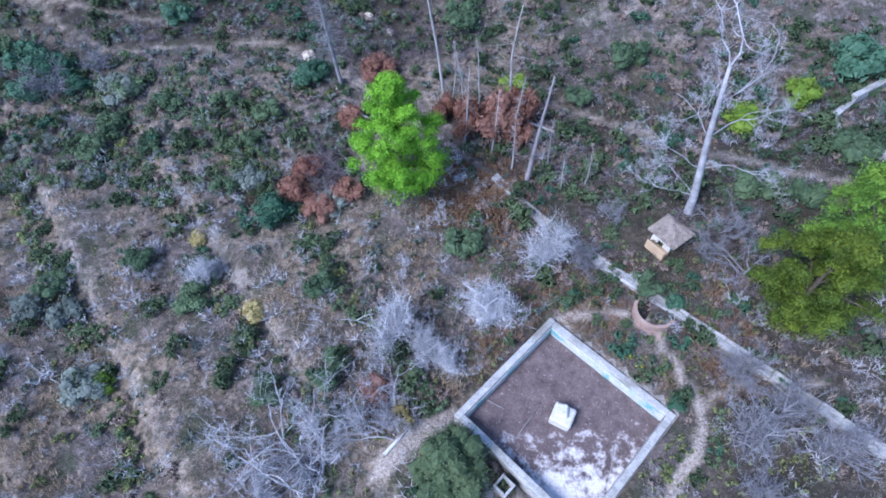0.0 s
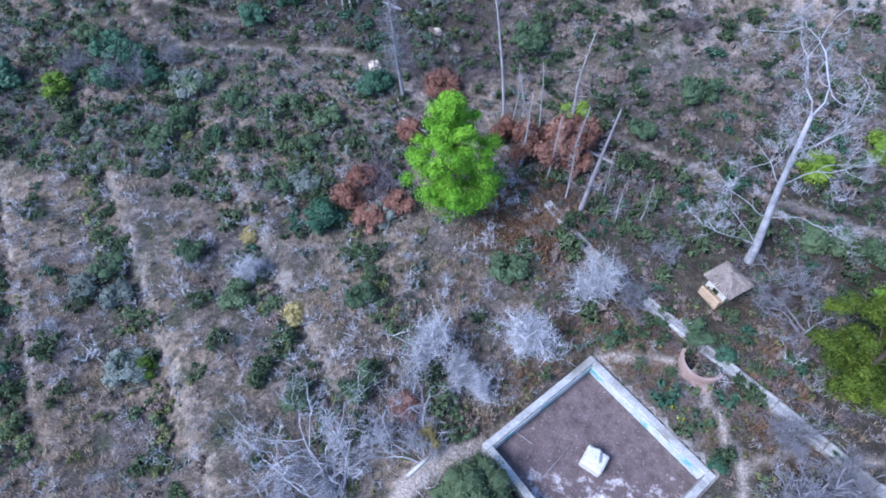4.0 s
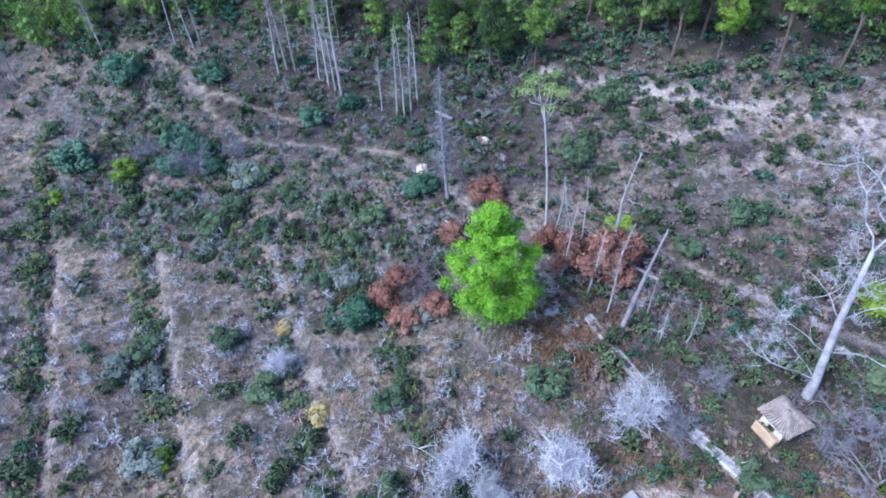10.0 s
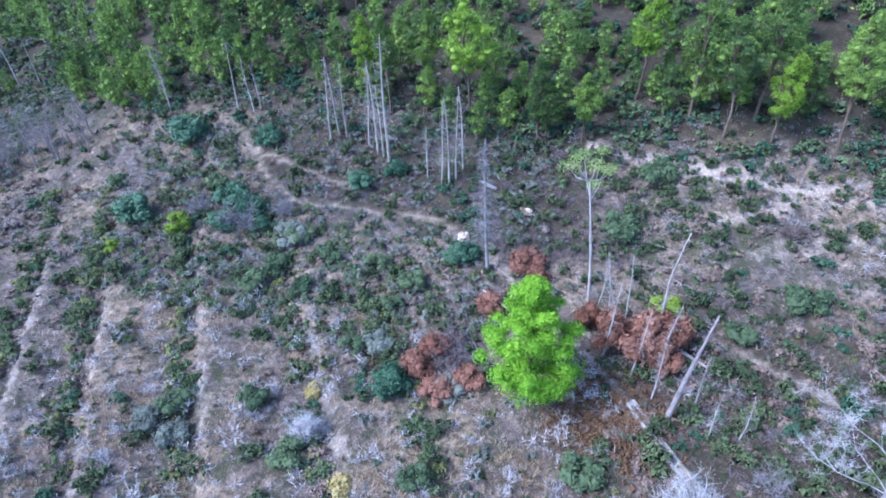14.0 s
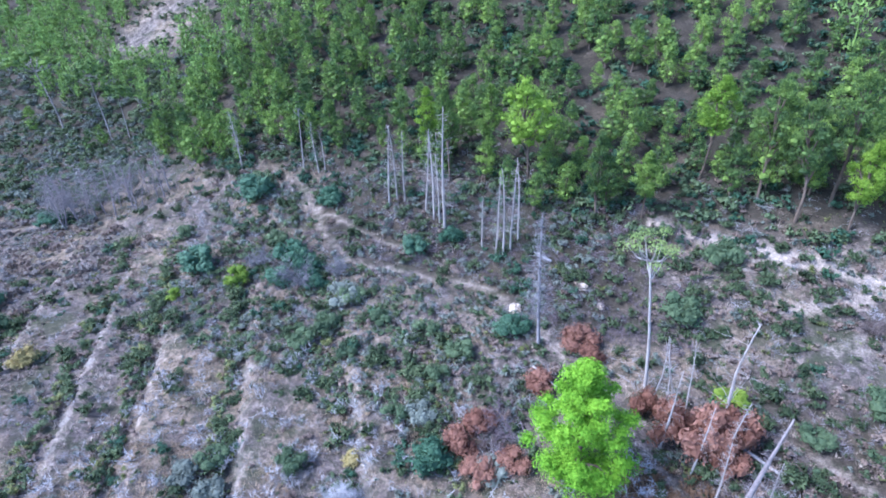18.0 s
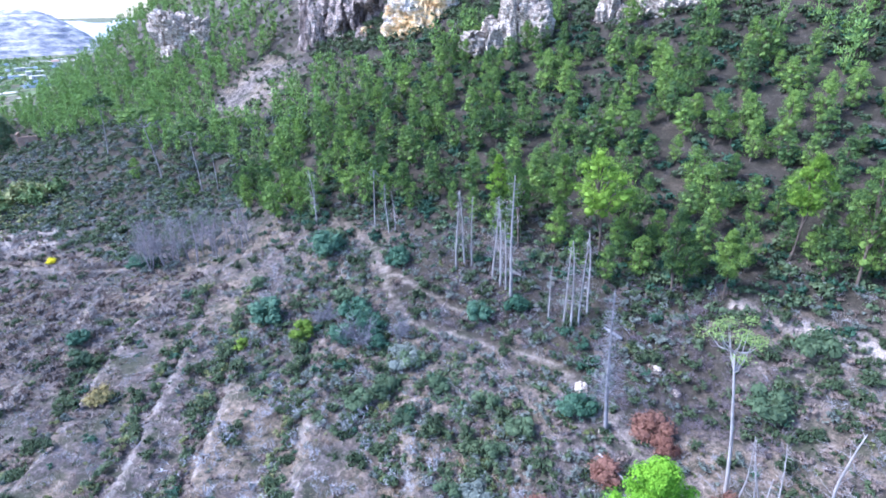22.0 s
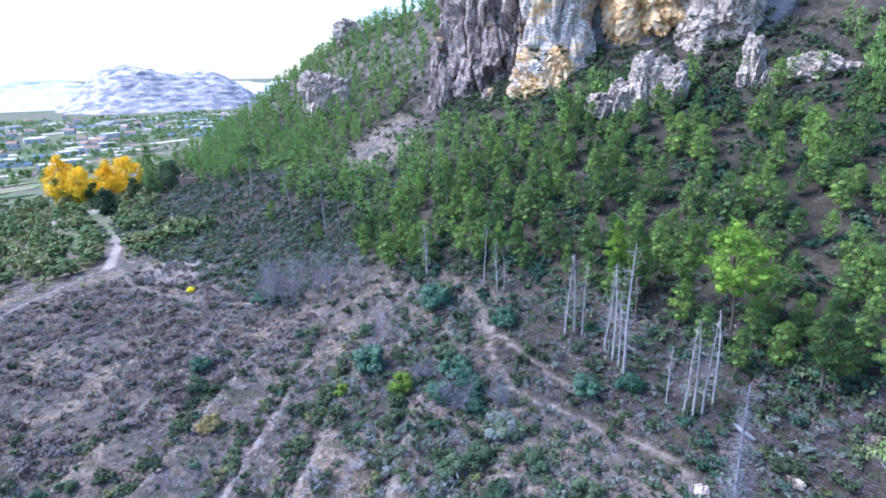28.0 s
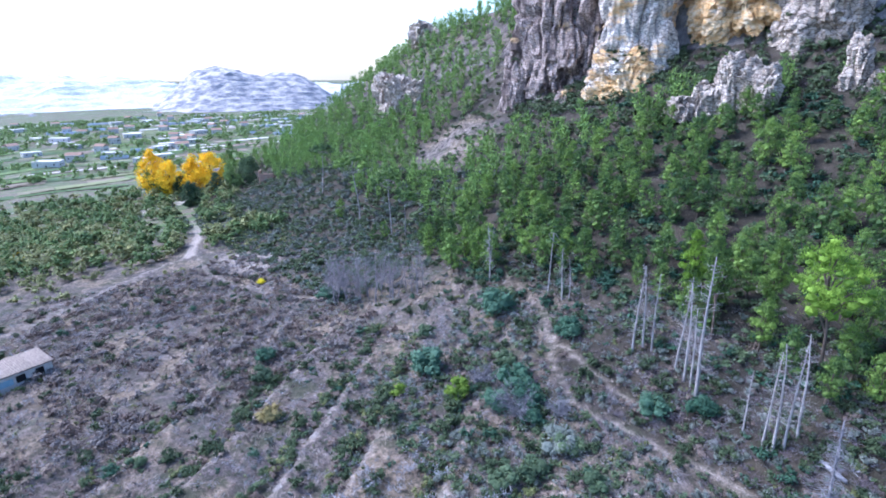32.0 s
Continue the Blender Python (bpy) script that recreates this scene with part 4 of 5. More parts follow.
scatter("front_scrub", LOW, sow(170, 27, -17, 10, 47, 62, lambda x, y: 0.6), M_SHRUB, "dark scrub at the edge of the wood", "scrub", 27, 0.6, 1.4)
scatter("front_scrub", BARE, sow(900, 28, -44, 4, 46, 62, lambda x, y: 0.6), M_TWIG_PURPLE, "leafless brown scrub at the edge of the wood", "scrub", 28, 0.7, 1.6)
scatter("brown_grass", TUFT + TINY, sow(900, 29, 6, 24, 24, 40, lambda x, y: 0.6, 0.0), M_BROWN, "brown dead grass over the clearing", "grass", 29, 0.7, 1.5)
scatter("clearing_scrub", BARE, sow(300, 30, -2, 26, 20, 38, lambda x, y: 0.6), M_TWIG_DARK, "dark brown leafless scrub round the pine and the hut", "scrub", 30, 0.6, 1.4)
scatter("clearing_scrub", LOW, sow(90, 31, 3, 26, 8, 36, lambda x, y: 0.6), M_SHRUB, "dark green low scrub round the hut and channel", "scrub", 31, 0.5, 1.1)
ledge_growth(51, 0.04, M_SHRUB, LOW, "dark scrub growing on the ledges of the cliff")
ledge_growth(52, 0.035, M_TWIG_PURPLE, BARE, "leafless scrub in the clefts of the cliff")
BAND = (-58, -4, 33, 64)
for i, (mat, kinds, label) in enumerate(((M_SHRUB, LOW, "thick dark green scrub below the wood"), (M_SHRUB_GREEN, LOW, "thick green scrub below the wood"), (M_SHRUB_SAGE, LOW, "thick grey green scrub below the wood"), (M_TWIG_DUSK, BARE, "dusky leafless scrub below the wood"))):
    scatter("scrub_belt", kinds, sow((360, 250, 420, 1000)[i], 80 + i, *BAND, lambda x, y: 0.8), mat, label, "scrub", 80 + i, 0.5, 1.3)
scatter("low_herbs", TINY, sow(2200, 90, -128, -55, -2, 46, lambda x, y: 0.8, 0.0), M_BROWN, "withered brown herbs over the old terraces", "herbs", 90, 0.6, 1.6)
scatter("brown_grass", TUFT + TINY, sow(1500, 95, -3, 11, 24, 37, lambda x, y: max(0.02, 1 - math.hypot((x - 3.5) / 6, (y - 31) / 5.5)), 0.0), M_RUST_GRASS, "rusty brown dead grass around the pine", "grass", 95, 0.7, 1.5)
for i, (mat, kinds, label) in enumerate(((M_SHRUB, LOW, "dark scrub over the clearing by the path"), (M_TWIG_DUSK, BARE, "dusky leafless scrub over the clearing"), (M_BROWN, LOW, "brown withered scrub over the clearing"))):
    scatter("clearing_scrub", kinds, sow(330, 70 + i, 2, 42, 20, 58, lambda x, y: 0.7), mat, label, "scrub", 70 + i, 0.5, 1.3)
PINE_SOUP = [arrays(*pine_kind(60 + i, 6.0, 1.85, 0.1, 11, 14, 0.38, None, 0.05, 2, 0.36, 1.1, 0.02, 0.45, False)) for i in range(5)]
scatter("pine_wood", PINE_SOUP, WOOD, M_PINE_FAR, "green pine wood on the far part of the hillside", "wood", 10, 0.65, 1.1)

def on_banks(x, y):
    """Green rows that hug the foot of each terrace bank."""
    across = 0.79 * x + 0.61 * y
    near = max(math.exp(-((across - a + 1.3) / 0.7) ** 2) for a in BANKS)
    return near * (0.35 + 0.65 * (noise.noise(Vector((x * 0.16, y * 0.16, 3.0))) > -0.1)) if x < 1 and y < 47 else 0.0


def on_heath(x, y):
    return 0.75 if noise.noise(Vector((x * 0.07, y * 0.12, 8.0))) > 0.02 else 0.4


for i, (mat, kinds, label) in enumerate(((M_SHRUB, LOW + MID[:2], "dark green scrub in rows along the terrace banks"), (M_SHRUB_GREEN, LOW, "green scrub in rows along the terrace banks"), (M_SHRUB_OLIVE, LOW, "yellowish scrub in rows along the terrace banks"), (M_BROWN, LOW, "withered scrub along the terrace banks"))):
    scatter("bank_scrub", kinds, sow((330, 300, 150, 140)[i], 150 + i, -68, 2, 2, 47, on_banks), mat, label, "scrub", 150 + i, 0.55, 1.3)
for i, (mat, label) in enumerate(((M_BROWN, "brown heath over the abandoned terraces"), (M_HEATH, "dark greyish heath over the abandoned terraces"))):
    scatter("heath", TINY + LOW[:2], sow(1150, 160 + i, -128, -64, 4, 48, on_heath), mat, label, "heath", 160 + i, 0.8, 1.7)

STAR = [sprig_plant(170 + i, 1.1, 1.1, 0.028) for i in range(5)]
NEAR = (-42, 32, -2, 36)
scatter("dead_scrub", STAR, sow(520, 171, *NEAR, lambda x, y: 0.3 if x > 3 else 0.7), M_SILVER, "white forked dead scrub on the terraces", "scrub", 171, 0.5, 1.5)
scatter("dry_grass", TUFT, sow(9000, 172, *NEAR, lambda x, y: 0.9 if x < 4 and noise.noise(Vector((x * 0.2, y * 0.2, 1.0))) > 0 else 0.15, 0.0), M_STRAW_TAN, "tan straw patches over the terraces", "grass", 172, 0.6, 1.4)
for i, (mat, kinds, count, label) in enumerate(((M_SHRUB, MID, 70, "dark green bushes round the hut and the dead tree"), (M_SHRUB_GREEN, LOW, 110, "green low scrub round the hut and the dead tree"), (M_TWIG_PURPLE, BARE, 900, "purplish leafless scrub round the hut and the dead tree"), (M_SHRUB_TEAL, LOW + MID[:2], 60, "dark bluish scrub round the hut and the dead tree"))):
    scatter("clearing_scrub", kinds, sow(count, 180 + i, 5, 44, 14, 46, lambda x, y: 0.1 if math.hypot(x - 17.3, y - 24.6) < 2.6 else 0.7), mat, label, "scrub", 180 + i, 0.6, 1.5)

scatter("brown_grass", TUFT, sow(1800, 190, 2, 22, 13, 25, lambda x, y: 0.7, 0.0), M_RUST_GRASS, "yellowish brown dead grass behind the reservoir", "grass", 190, 0.7, 1.6)
scatter("olive_herbs", TINY, sow(420, 191, 2, 24, 5, 26, lambda x, y: 0.7, 0.0), M_SHRUB_OLIVE, "olive green herbs round the reservoir", "herbs", 191, 0.6, 1.5)

# ---- single shrubs ----
KINDS = {
    "teal": ([shrub_kind(200 + i, 1.0, 1.1, 18, 60, 0.12, M_SHRUB_TEAL) for i in range(3)], "dark bluish green evergreen shrub on dry ground"),
    "green": ([shrub_kind(210 + i, 1.0, 1.0, 16, 60, 0.12, M_SHRUB_GREEN) for i in range(3)], "green rounded shrub on dry ground"),
    "fresh": ([shrub_kind(220 + i, 1.0, 1.2, 16, 60, 0.12, M_SHRUB_FRESH) for i in range(2)], "fresh yellow-green bush on the slope"),
    "yellow": ([shrub_kind(230 + i, 1.0, 0.9, 16, 50, 0.12, M_SHRUB_YELLOW) for i in range(2)], "yellowed shrub on a terrace edge"),
    "sage": ([shrub_kind(240 + i, 1.0, 0.9, 18, 60, 0.11, M_SHRUB_SAGE) for i in range(2)], "grey green sage-coloured shrub"),
}
SHRUBS = {
    "teal": ((-13.8, 29.6, 2.1), (-12, 45, 1.7), (17, 20.4, 0.9), (15.4, 12.8, 0.8), (-37.5, 46.6, 2.2), (-40.3, 44.3, 2.0), (-35.2, 44.6, 1.6), (-26.3, 52, 1.8), (38.5, 43, 3.2), (-40.7, 56.4, 2.1), (-41, 47.5, 2.4), (-52, 55.7, 3), (-85.8, 46.3, 2), (-71.6, 30.1, 1.6), (-52.2, 43.5, 2.8), (-13, 44.8, 1.5), (-84.6, 47.6, 2), (-22.7, 54, 1.7)),
    "green": ((1.6, 25.9, 1.7), (-24, 25.3, 1.5), (-18.5, 32.3, 1.3), (-9.2, 22.5, 1.3), (15.4, 21.8, 1.4), (18, 45.3, 2.1), (12.7, 41.2, 1.4), (-11.8, 14.4, 1.5), (-7.8, 15.5, 1.6), (-30.4, 23.2, 1.5), (-18.7, 21.6, 1.7), (25.8, 30.5, 2), (34.8, 33.7, 2.2), (29.6, 29.7, 1.7), (-67.1, 27.9, 1.9), (2.1, 50.2, 2.1), (4.8, 56.8, 2.2)),
    "fresh": ((-23.7, 15.3, 1.0), (-45.3, 43, 1.8), (-50.8, 38.4, 1.0), (32.6, 40.2, 2), (26.8, 37.6, 1.9), (6.8, 42.5, 1.6)),
    "yellow": ((-13.9, 20.5, 1.3), (-57.8, 25.2, 1.6), (-19.9, 27.5, 0.9), (-2.5, 12.6, 1.1)),
    "sage": ((-16.4, 33.1, 1.6), (-24.9, 15.1, 1.7), (-28.4, 20.7, 1.5), (-31.2, 44.1, 2), (-31.4, 21.1, 1.5), (-9.3, 30.5, 1.4)),
}
MORE_GREEN = ((-30.2, 44.2, 2.4), (-31, 39.9, 2.5), (-25.6, 42.4, 2), (-31.9, 37.2, 2.2), (-26.6, 37.5, 2), (-20.5, 42.6, 2), (-16.2, 41.1, 2.1), (-17.1, 38, 1.9), (-59.3, 11.6, 1.5), (-44.5, 49.7, 2), (-58.6, 48, 2))
rng = np.random.default_rng(5)
for kind, spots in (*SHRUBS.items(), ("green", MORE_GREEN)):
    meshes, label = KINDS[kind]
    for i, (x, y, r) in enumerate(spots):
        stand("shrub", meshes[i % len(meshes)], x, y, label, "shrub", rng.uniform(0, 360), r if spots is not MORE_GREEN else 0.7 * r, "", SHRUB)
stand("olive_tree", shrub_kind(250, 2.6, 3.4, 50, 140, 0.13, M_SHRUB), 0.4, 8.9, "dense olive green small tree beside the reservoir", "tree", 0, 1.0, "", SHRUB)

stand("shrub", shrub_kind(231, 1.0, 0.9, 16, 50, 0.14, M_FLOWER), -105, 42.1, "bright yellow flowering broom on the old terraces", "shrub", 0, 1.0, "", SHRUB)
stand("shrub", shrub_kind(232, 1.3, 1.2, 18, 60, 0.13, M_RUST), -4.4, 14.4, "rusty brown withered bush beside the cut boughs", "shrub", 0, 1.0, "", SHRUB)

# ---- leafless brush ----
GREY = [brush_kind(300 + i, 2.3, 3.3, 20, 9, M_SILVER, 0.08, 16, 0.22) for i in range(3)]
for i, (x, y, k) in enumerate(((-3.4, 18.7, 0.95), (3.5, 19.9, 0.95), (8.1, 24.6, 0.9), (0.3, 16.1, 0.5), (-18.5, 23.6, 0.6), (-1.2, 17.2, 0.55))):
    stand("dead_bush", GREY[i % 3], x, y, "silver grey leafless bush of fine tangled twigs", "bush", i * 77.0, k, "", BRUSH)
DUSKY = [brush_kind(305 + i, 2.6, 2.6, 18, 9, M_TWIG_DUSK, 0.07, 10, 0.25) for i in range(2)]
for i, (x, y, k) in enumerate(((19.8, 11, 1.15), (19.9, 15.1, 0.8), (24.2, 9.9, 1), (22.5, 12.5, 0.8), (19.2, 7.4, 0.7), (-37.4, 45.0, 1.1), (-33.8, 47.2, 0.7), (-44.5, 45.8, 0.8), (10.8, 24.0, 0.7), (14.0, 28.5, 0.6))):
    stand("dead_bush", DUSKY[i % 2], x, y, "dusky grey leafless bush of tangled twigs", "bush", i * 77.0, k, "", BRUSH)
FELLED = [brush_kind(310 + i, 4.2, 2.1, 20, 9, M_TWIG, 0.09, 12, 0.2) for i in range(2)]
for i, (x, y, k) in enumerate(((-8.7, 9.9, 1.0), (-3.1, 12.6, 0.7), (-6.1, 11.9, 0.6), (-11.5, 7.5, 0.8), (-17.5, 24.5, 0.5))):
    stand("cut_branches", FELLED[i % 2], x, y, "heap of grey leafless cut branches on the ground", "branches", i * 70.0, k, "", BRUSH)
HEAP = [brush_kind(320 + i, 2.4, 1.2, 18, 8, M_TWIG_DARK, 0.06, 14, 0.25) for i in range(2)]
for i, (x, y, k) in enumerate(((-9.8, 32.2, 1.2), (21.5, 25.5, 1.1), (23.5, 28.0, 1.0), (22.0, 21.5, 0.8), (17.5, 52.0, 1.2))):
    stand("cut_branches", HEAP[i % 2], x, y, "dark heap of dead branches and fronds", "branches", i * 50.0, k, "", BRUSH)
RUSTY = [shrub_kind(330 + i, 1.2, 1.5, 20, 90, 0.13, M_RUST) for i in range(3)]
for i, (x, y, k) in enumerate(((-11.6, 34.2, 1.3), (-12.3, 31.8, 1.3), (-7.8, 31.6, 1.2), (-10.2, 29.8, 1.2), (4.8, 37.6, 2.0), (2.4, 38.2, 1.5), (-8.0, 39.6, 1.25), (-6.0, 45.0, 1.5), (0.6, 39.6, 1.1), (7.0, 39.0, 1.6), (-4.5, 44, 1.1), (6.8, 36.6, 1.2))):
    stand("dead_brush", RUSTY[i % 3], x, y, "rusty brown heap of dead pine brush", "brush", i * 40.0, k, "", SHRUB, tall=1.7 if x > 0 else 1.0)
THICKET = [snag_kind(340 + i, 9, 0.12, 90, 0.1, 0.12, 0.3, 0.06, M_TWIG_MAUVE) for i in range(4)]
for i in range(26):
    t = i / 25
    x, y = -86 + 17 * t + rng.normal() * 1.6, 47.5 + 5.5 * t + rng.normal() * 1.5
    stand("bare_tree", THICKET[i % 4], x, y, "slender leafless purplish grey tree in a thicket", "tree", i * 50.0, rng.uniform(0.6, 1.05), "bare trees in the thicket", SNAG)

# ---- dead pines ----
POLES = [snag_kind(400 + i, 10.8, 0.14, 66 + 16 * (i % 3), 0.04, -0.06, 0.13, 0.025) for i in range(5)]
for i, (x, y, k) in enumerate(((-24.1, 55.3, 1.42), (-26.1, 56.6, 1.0), (-27.6, 57.5, 0.98), (-30.8, 58.2, 0.9), (-32.5, 57.3, 1.0), (-31.6, 57.9, 0.95), (-25.2, 56.2, 0.8), (-17.1, 53.4, 0.9), (-16.2, 53.2, 1.0), (-15.6, 53.7, 0.98), (-15.2, 55.2, 0.93), (-18.9, 53.7, 0.6), (-45.1, 60.4, 0.72), (-44.2, 60.6, 0.6), (-58, 59.6, 0.8), (-61.4, 62, 0.65), (-59.5, 61, 0.7), (10.1, 31.2, 0.5), (12.2, 31.7, 0.45), (6.2, 33.8, 0.6), (4.5, 35.4, 0.65), (6.4, 36.4, 0.7), (9.2, 33.5, 0.55), (2.2, 37.0, 0.75))):
    stand("dead_pine", POLES[i % 5], x, y, "bleached dead pine pole with short bare branches", "tree", i * 61.0, k, "dead pines on the slope", SNAG)
stand("dead_pine", snag_kind(420, 14.3, 0.2, 320, 0.0, -0.14, 0.12, 0.015, M_TWIG_DUSK), -9.4, 44.0, "tall grey dead pine with a broken top", "tree", 0, 1.0, "", SNAG, 0, (0, -4))
stand("broken_trunk", snag_kind(421, 11.3, 0.25, 90, 0.0, -0.1, 0.07, 0.02, M_TWIG_MAUVE), 7.3, 32.2, "broken grey trunk without a crown", "tree", 0, 1.0, "", SNAG, 0, (0, 4))
stand("dead_pine", snag_kind(422, 11, 0.17, 26, 0.0, 0.05, 0.28, 0.05), 6.6, 40.6, "forked dead pine with long bare boughs", "tree", 20, 1.0, "", SNAG, 0, (-4, -12))
for i, (x, y, tx) in enumerate(((1.0, 41.0, 9), (2.3, 40.0, -8), (3.6, 40.5, 5), (2.9, 41.4, 14))):
    stand("dead_pine", snag_kind(423 + i, 8, 0.1, 26, 0.02, -0.1, 0.12, 0.05), x, y, "thin leaning dead pine beside the rusty brush", "tree", 60 * i, 0.9, "", SNAG, 0, (2, tx))

# ---- pines with bare stems ----
def parasol_kind(seed, h, r, leaf, puffs=16, per=60, size=0.36, low=0.8, dense=True):
    """A tall pine with a long pale bare stem, a few boughs and a flat open crown."""
    rng = np.random.default_rng(seed)
    stem = wander(rng, (0, 0, -0.4), (0.02 * rng.normal(), 0.02 * rng.normal(), 1), h * 0.9, 8, 0.03)
    s, a, c = Soup(), Soup(), Soup()
    s.tube(stem, taper(0.011 * h, 9, 0.4), 7)
    for i in range(puffs):
        t, q = i * 2.4 + rng.uniform(-0.4, 0.4), math.sqrt((i + 0.5) / puffs)
        p = Vector((stem[-1].x + r * q * math.cos(t), stem[-1].y + r * q * math.sin(t), h * (1 - (1 - low) * q * q) + 0.3 * rng.normal()))
        k = r * rng.uniform(0.26, 0.42)
        if dense:
            c.core(rng, p, (0.6 * k, 0.6 * k, 0.35 * k))
        c.tufts(rng, p, (k, k, k * 0.6), per, size, 0.35, 0.35)
        j = int(rng.integers(7, 9))
        a.tube([stem[j], stem[j].lerp(p, 0.55) - Vector((0, 0, 0.03 * h)), p], [0.0045 * h, 0.0035 * h, 0.01], 4)
    return s.mesh("trunk", M_DEAD, True), a.mesh("limbs", M_DEAD), c.mesh("crown", leaf)


for i, (x, y, h, r) in enumerate(((-113.6, 69.8, 15.5, 4.0), (-96.6, 67.6, 14, 3.2), (-145, 75.7, 14.5, 3.2), (-92.2, 68, 9.5, 2.3))):
    stand("parasol_pine", parasol_kind(500 + i, h, r, M_PINE, 18, 70, 0.3, 0.84), x, y, "tall pine with a long pale stem and flat crown", "tree", i * 90.0)
stand("parasol_pine", parasol_kind(510, 14.6, 2.0, M_PINE_PALE, 12, 110, 0.13, 0.9, False), 0.4, 42.3, "thin pine with a bare grey stem and sparse pale crown", "tree", 0, 1.0, "", ("trunk", "branching", "crown"), 0, (0, -5))
stand("pine_tree", parasol_kind(511, 10.5, 1.5, M_PINE, 12, 50, 0.36, 0.7), -47.6, 60.5, "slim pine with a small tufted crown", "tree")
for i, (x, y, h, r, leaf) in enumerate(((-16.6, 62.4, 12.7, 4.1, M_PINE_LIT), (-7.8, 59.2, 9.6, 2.5, M_PINE), (-3.2, 60.5, 7.4, 2.4, M_PINE), (1.6, 66.4, 11, 3.2, M_PINE), (7.4, 64.2, 12.4, 3.6, M_PINE), (10.9, 62.2, 12, 3.6, M_PINE), (15.4, 62.1, 9, 2.6, M_PINE), (13.8, 64.7, 13.5, 3.2, M_PINE), (21, 61, 13, 3.3, M_PINE), (27, 62, 12, 3.2, M_PINE), (-26.5, 62, 11, 2.5, M_PINE), (-22.5, 63, 11, 2.4, M_PINE), (-30, 63.5, 10, 2.4, M_PINE))):
    stand("pine_tree", pine_kind(520 + i, h, r * (1.0 if leaf is M_PINE_LIT else 0.8 if h > 10 else 0.75), 0.5 if h > 10 else 0.38, 52, 120, 0.14, M_PINE_LIT if i % 3 == 0 else leaf, 0.012, 12, 0.42, 1.0, 0.012, 0.24), x, y, "tall lit pine at the edge of the wood", "tree", i * 35.0)
for i, (x, y, k) in enumerate(((-99, 64.7, 0.7), (-121.7, 69.1, 0.8), (-66.4, 59.7, 1.0), (-14.9, 59.1, 0.8), (-53.2, 67.2, 0.75), (-97.9, 66.8, 0.6), (-64, 62.5, 0.9))):
    stand("pine_tree", PINES[i % 8], x, y, "young green pine standing alone on the slope", "tree", i * 35.0, k)

# ---- the great dead tree ----
def grow_boughs(rng, soup, start, way, length, r, depth):
    pts = wander(rng, start, way, length, 6, 0.26, 0.04)
    soup.tube(pts, taper(r, 7, 0.35), 5 if depth > 1 else 3)
    if not depth:
        soup.sprigs(rng, pts[3], (0.2 * length, 0.2 * length, 0.2 * length), 7, 0.6 * length, 0.011, 0.15)
    if depth:
        for _ in range(4 if depth > 1 else 6):
            j = int(rng.integers(2, 7))
            d = (pts[j] - pts[j - 1]).normalized() + Vector(rng.normal(size=3)) * 0.75
            grow_boughs(rng, soup, pts[j], d, length * rng.uniform(0.35, 0.65), r * 0.5, depth - 1)


def make_dead_tree():
    rng = np.random.default_rng(77)
    ob = new("dead_tree")
    stem = [Vector(p) for p in ((0, 0, -0.4), (-0.25, 0.05, 2), (-0.8, 0.2, 5), (-1.35, 0.3, 8), (-1.8, 0.3, 10.8), (-2.2, 0.4, 13.6))]
    s = Soup()
    s.tube(stem, [0.42, 0.3, 0.25, 0.21, 0.17, 0.12], 10)
    share("trunk", s.mesh("trunk", M_TWIG, True), ob)
    for b, way, l, r in ((5, (0.4, 0.3, 1), 6, 0.16), (5, (-0.6, 0.5, 0.9), 5.5, 0.14), (4, (1, 0.1, 0.6), 5, 0.13), (4, (-0.3, -1, 0.6), 4.5, 0.12), (3, (-1, 0.2, 0.3), 5, 0.12), (3, (0.8, 0.6, 0.4), 5, 0.12), (2, (1, -0.4, 0.3), 4.5, 0.1), (2, (-1, -0.5, 0.25), 4.5, 0.1), (1, (-1, -0.1, 0.4), 4.5, 0.12), (1, (-0.5, 0.8, 0.3), 4, 0.1)):
        s = Soup()
        grow_boughs(rng, s, stem[b], way, l * 0.95, r * 0.42, 3)
        share("bough", s.mesh("bough", M_TWIG), ob)
    ob.matrix_world = pose(20.1, 28.5, floor_at(20.1, 28.5), 0, 0, 0)
    return tagged(ob, "great bleached dead tree with bare crooked boughs", "tree")


make_dead_tree()

def make_felled(x, y, turn, mat, label, seed, boughs=9, length=4.6, spread=1.7):
    """Cut boughs that lie fanned out over the ground, with their side branches."""
    rng = np.random.default_rng(seed)
    ob = new("felled_boughs")
    for k in range(boughs):
        s = Soup()
        a = spread * (k / (boughs - 1) - 0.5) + 0.15 * rng.normal()
        grow_boughs(rng, s, Vector((0.5 * rng.normal(), 0.5 * rng.normal(), 0.15)), (math.cos(a), math.sin(a), 0.22), length * rng.uniform(0.7, 1.2), 0.065, 2)
        share("bough", s.mesh("bough", mat), ob)
    ob.matrix_world = pose(x, y, floor_at(x, y), 0, 0, turn)
    return tagged(ob, label, "branches")


make_felled(-7.6, 8.6, 125, M_SILVER, "fan of long pale grey cut boughs on the ground", 81, 10, 5.2)
make_felled(-3.4, 11.4, 150, M_TWIG, "fan of grey cut boughs beside the reservoir", 82, 8, 4.0)
make_felled(-8.4, 34.4, 190, M_TWIG_PURPLE, "nest of dark cut boughs ringed with rusty brush", 85, 12, 3.0, 2.4)
make_felled(21.6, 27.0, -110, M_TWIG_DUSK, "heap of dry grey fronds below the dead tree", 83, 12, 3.2, 3.2)
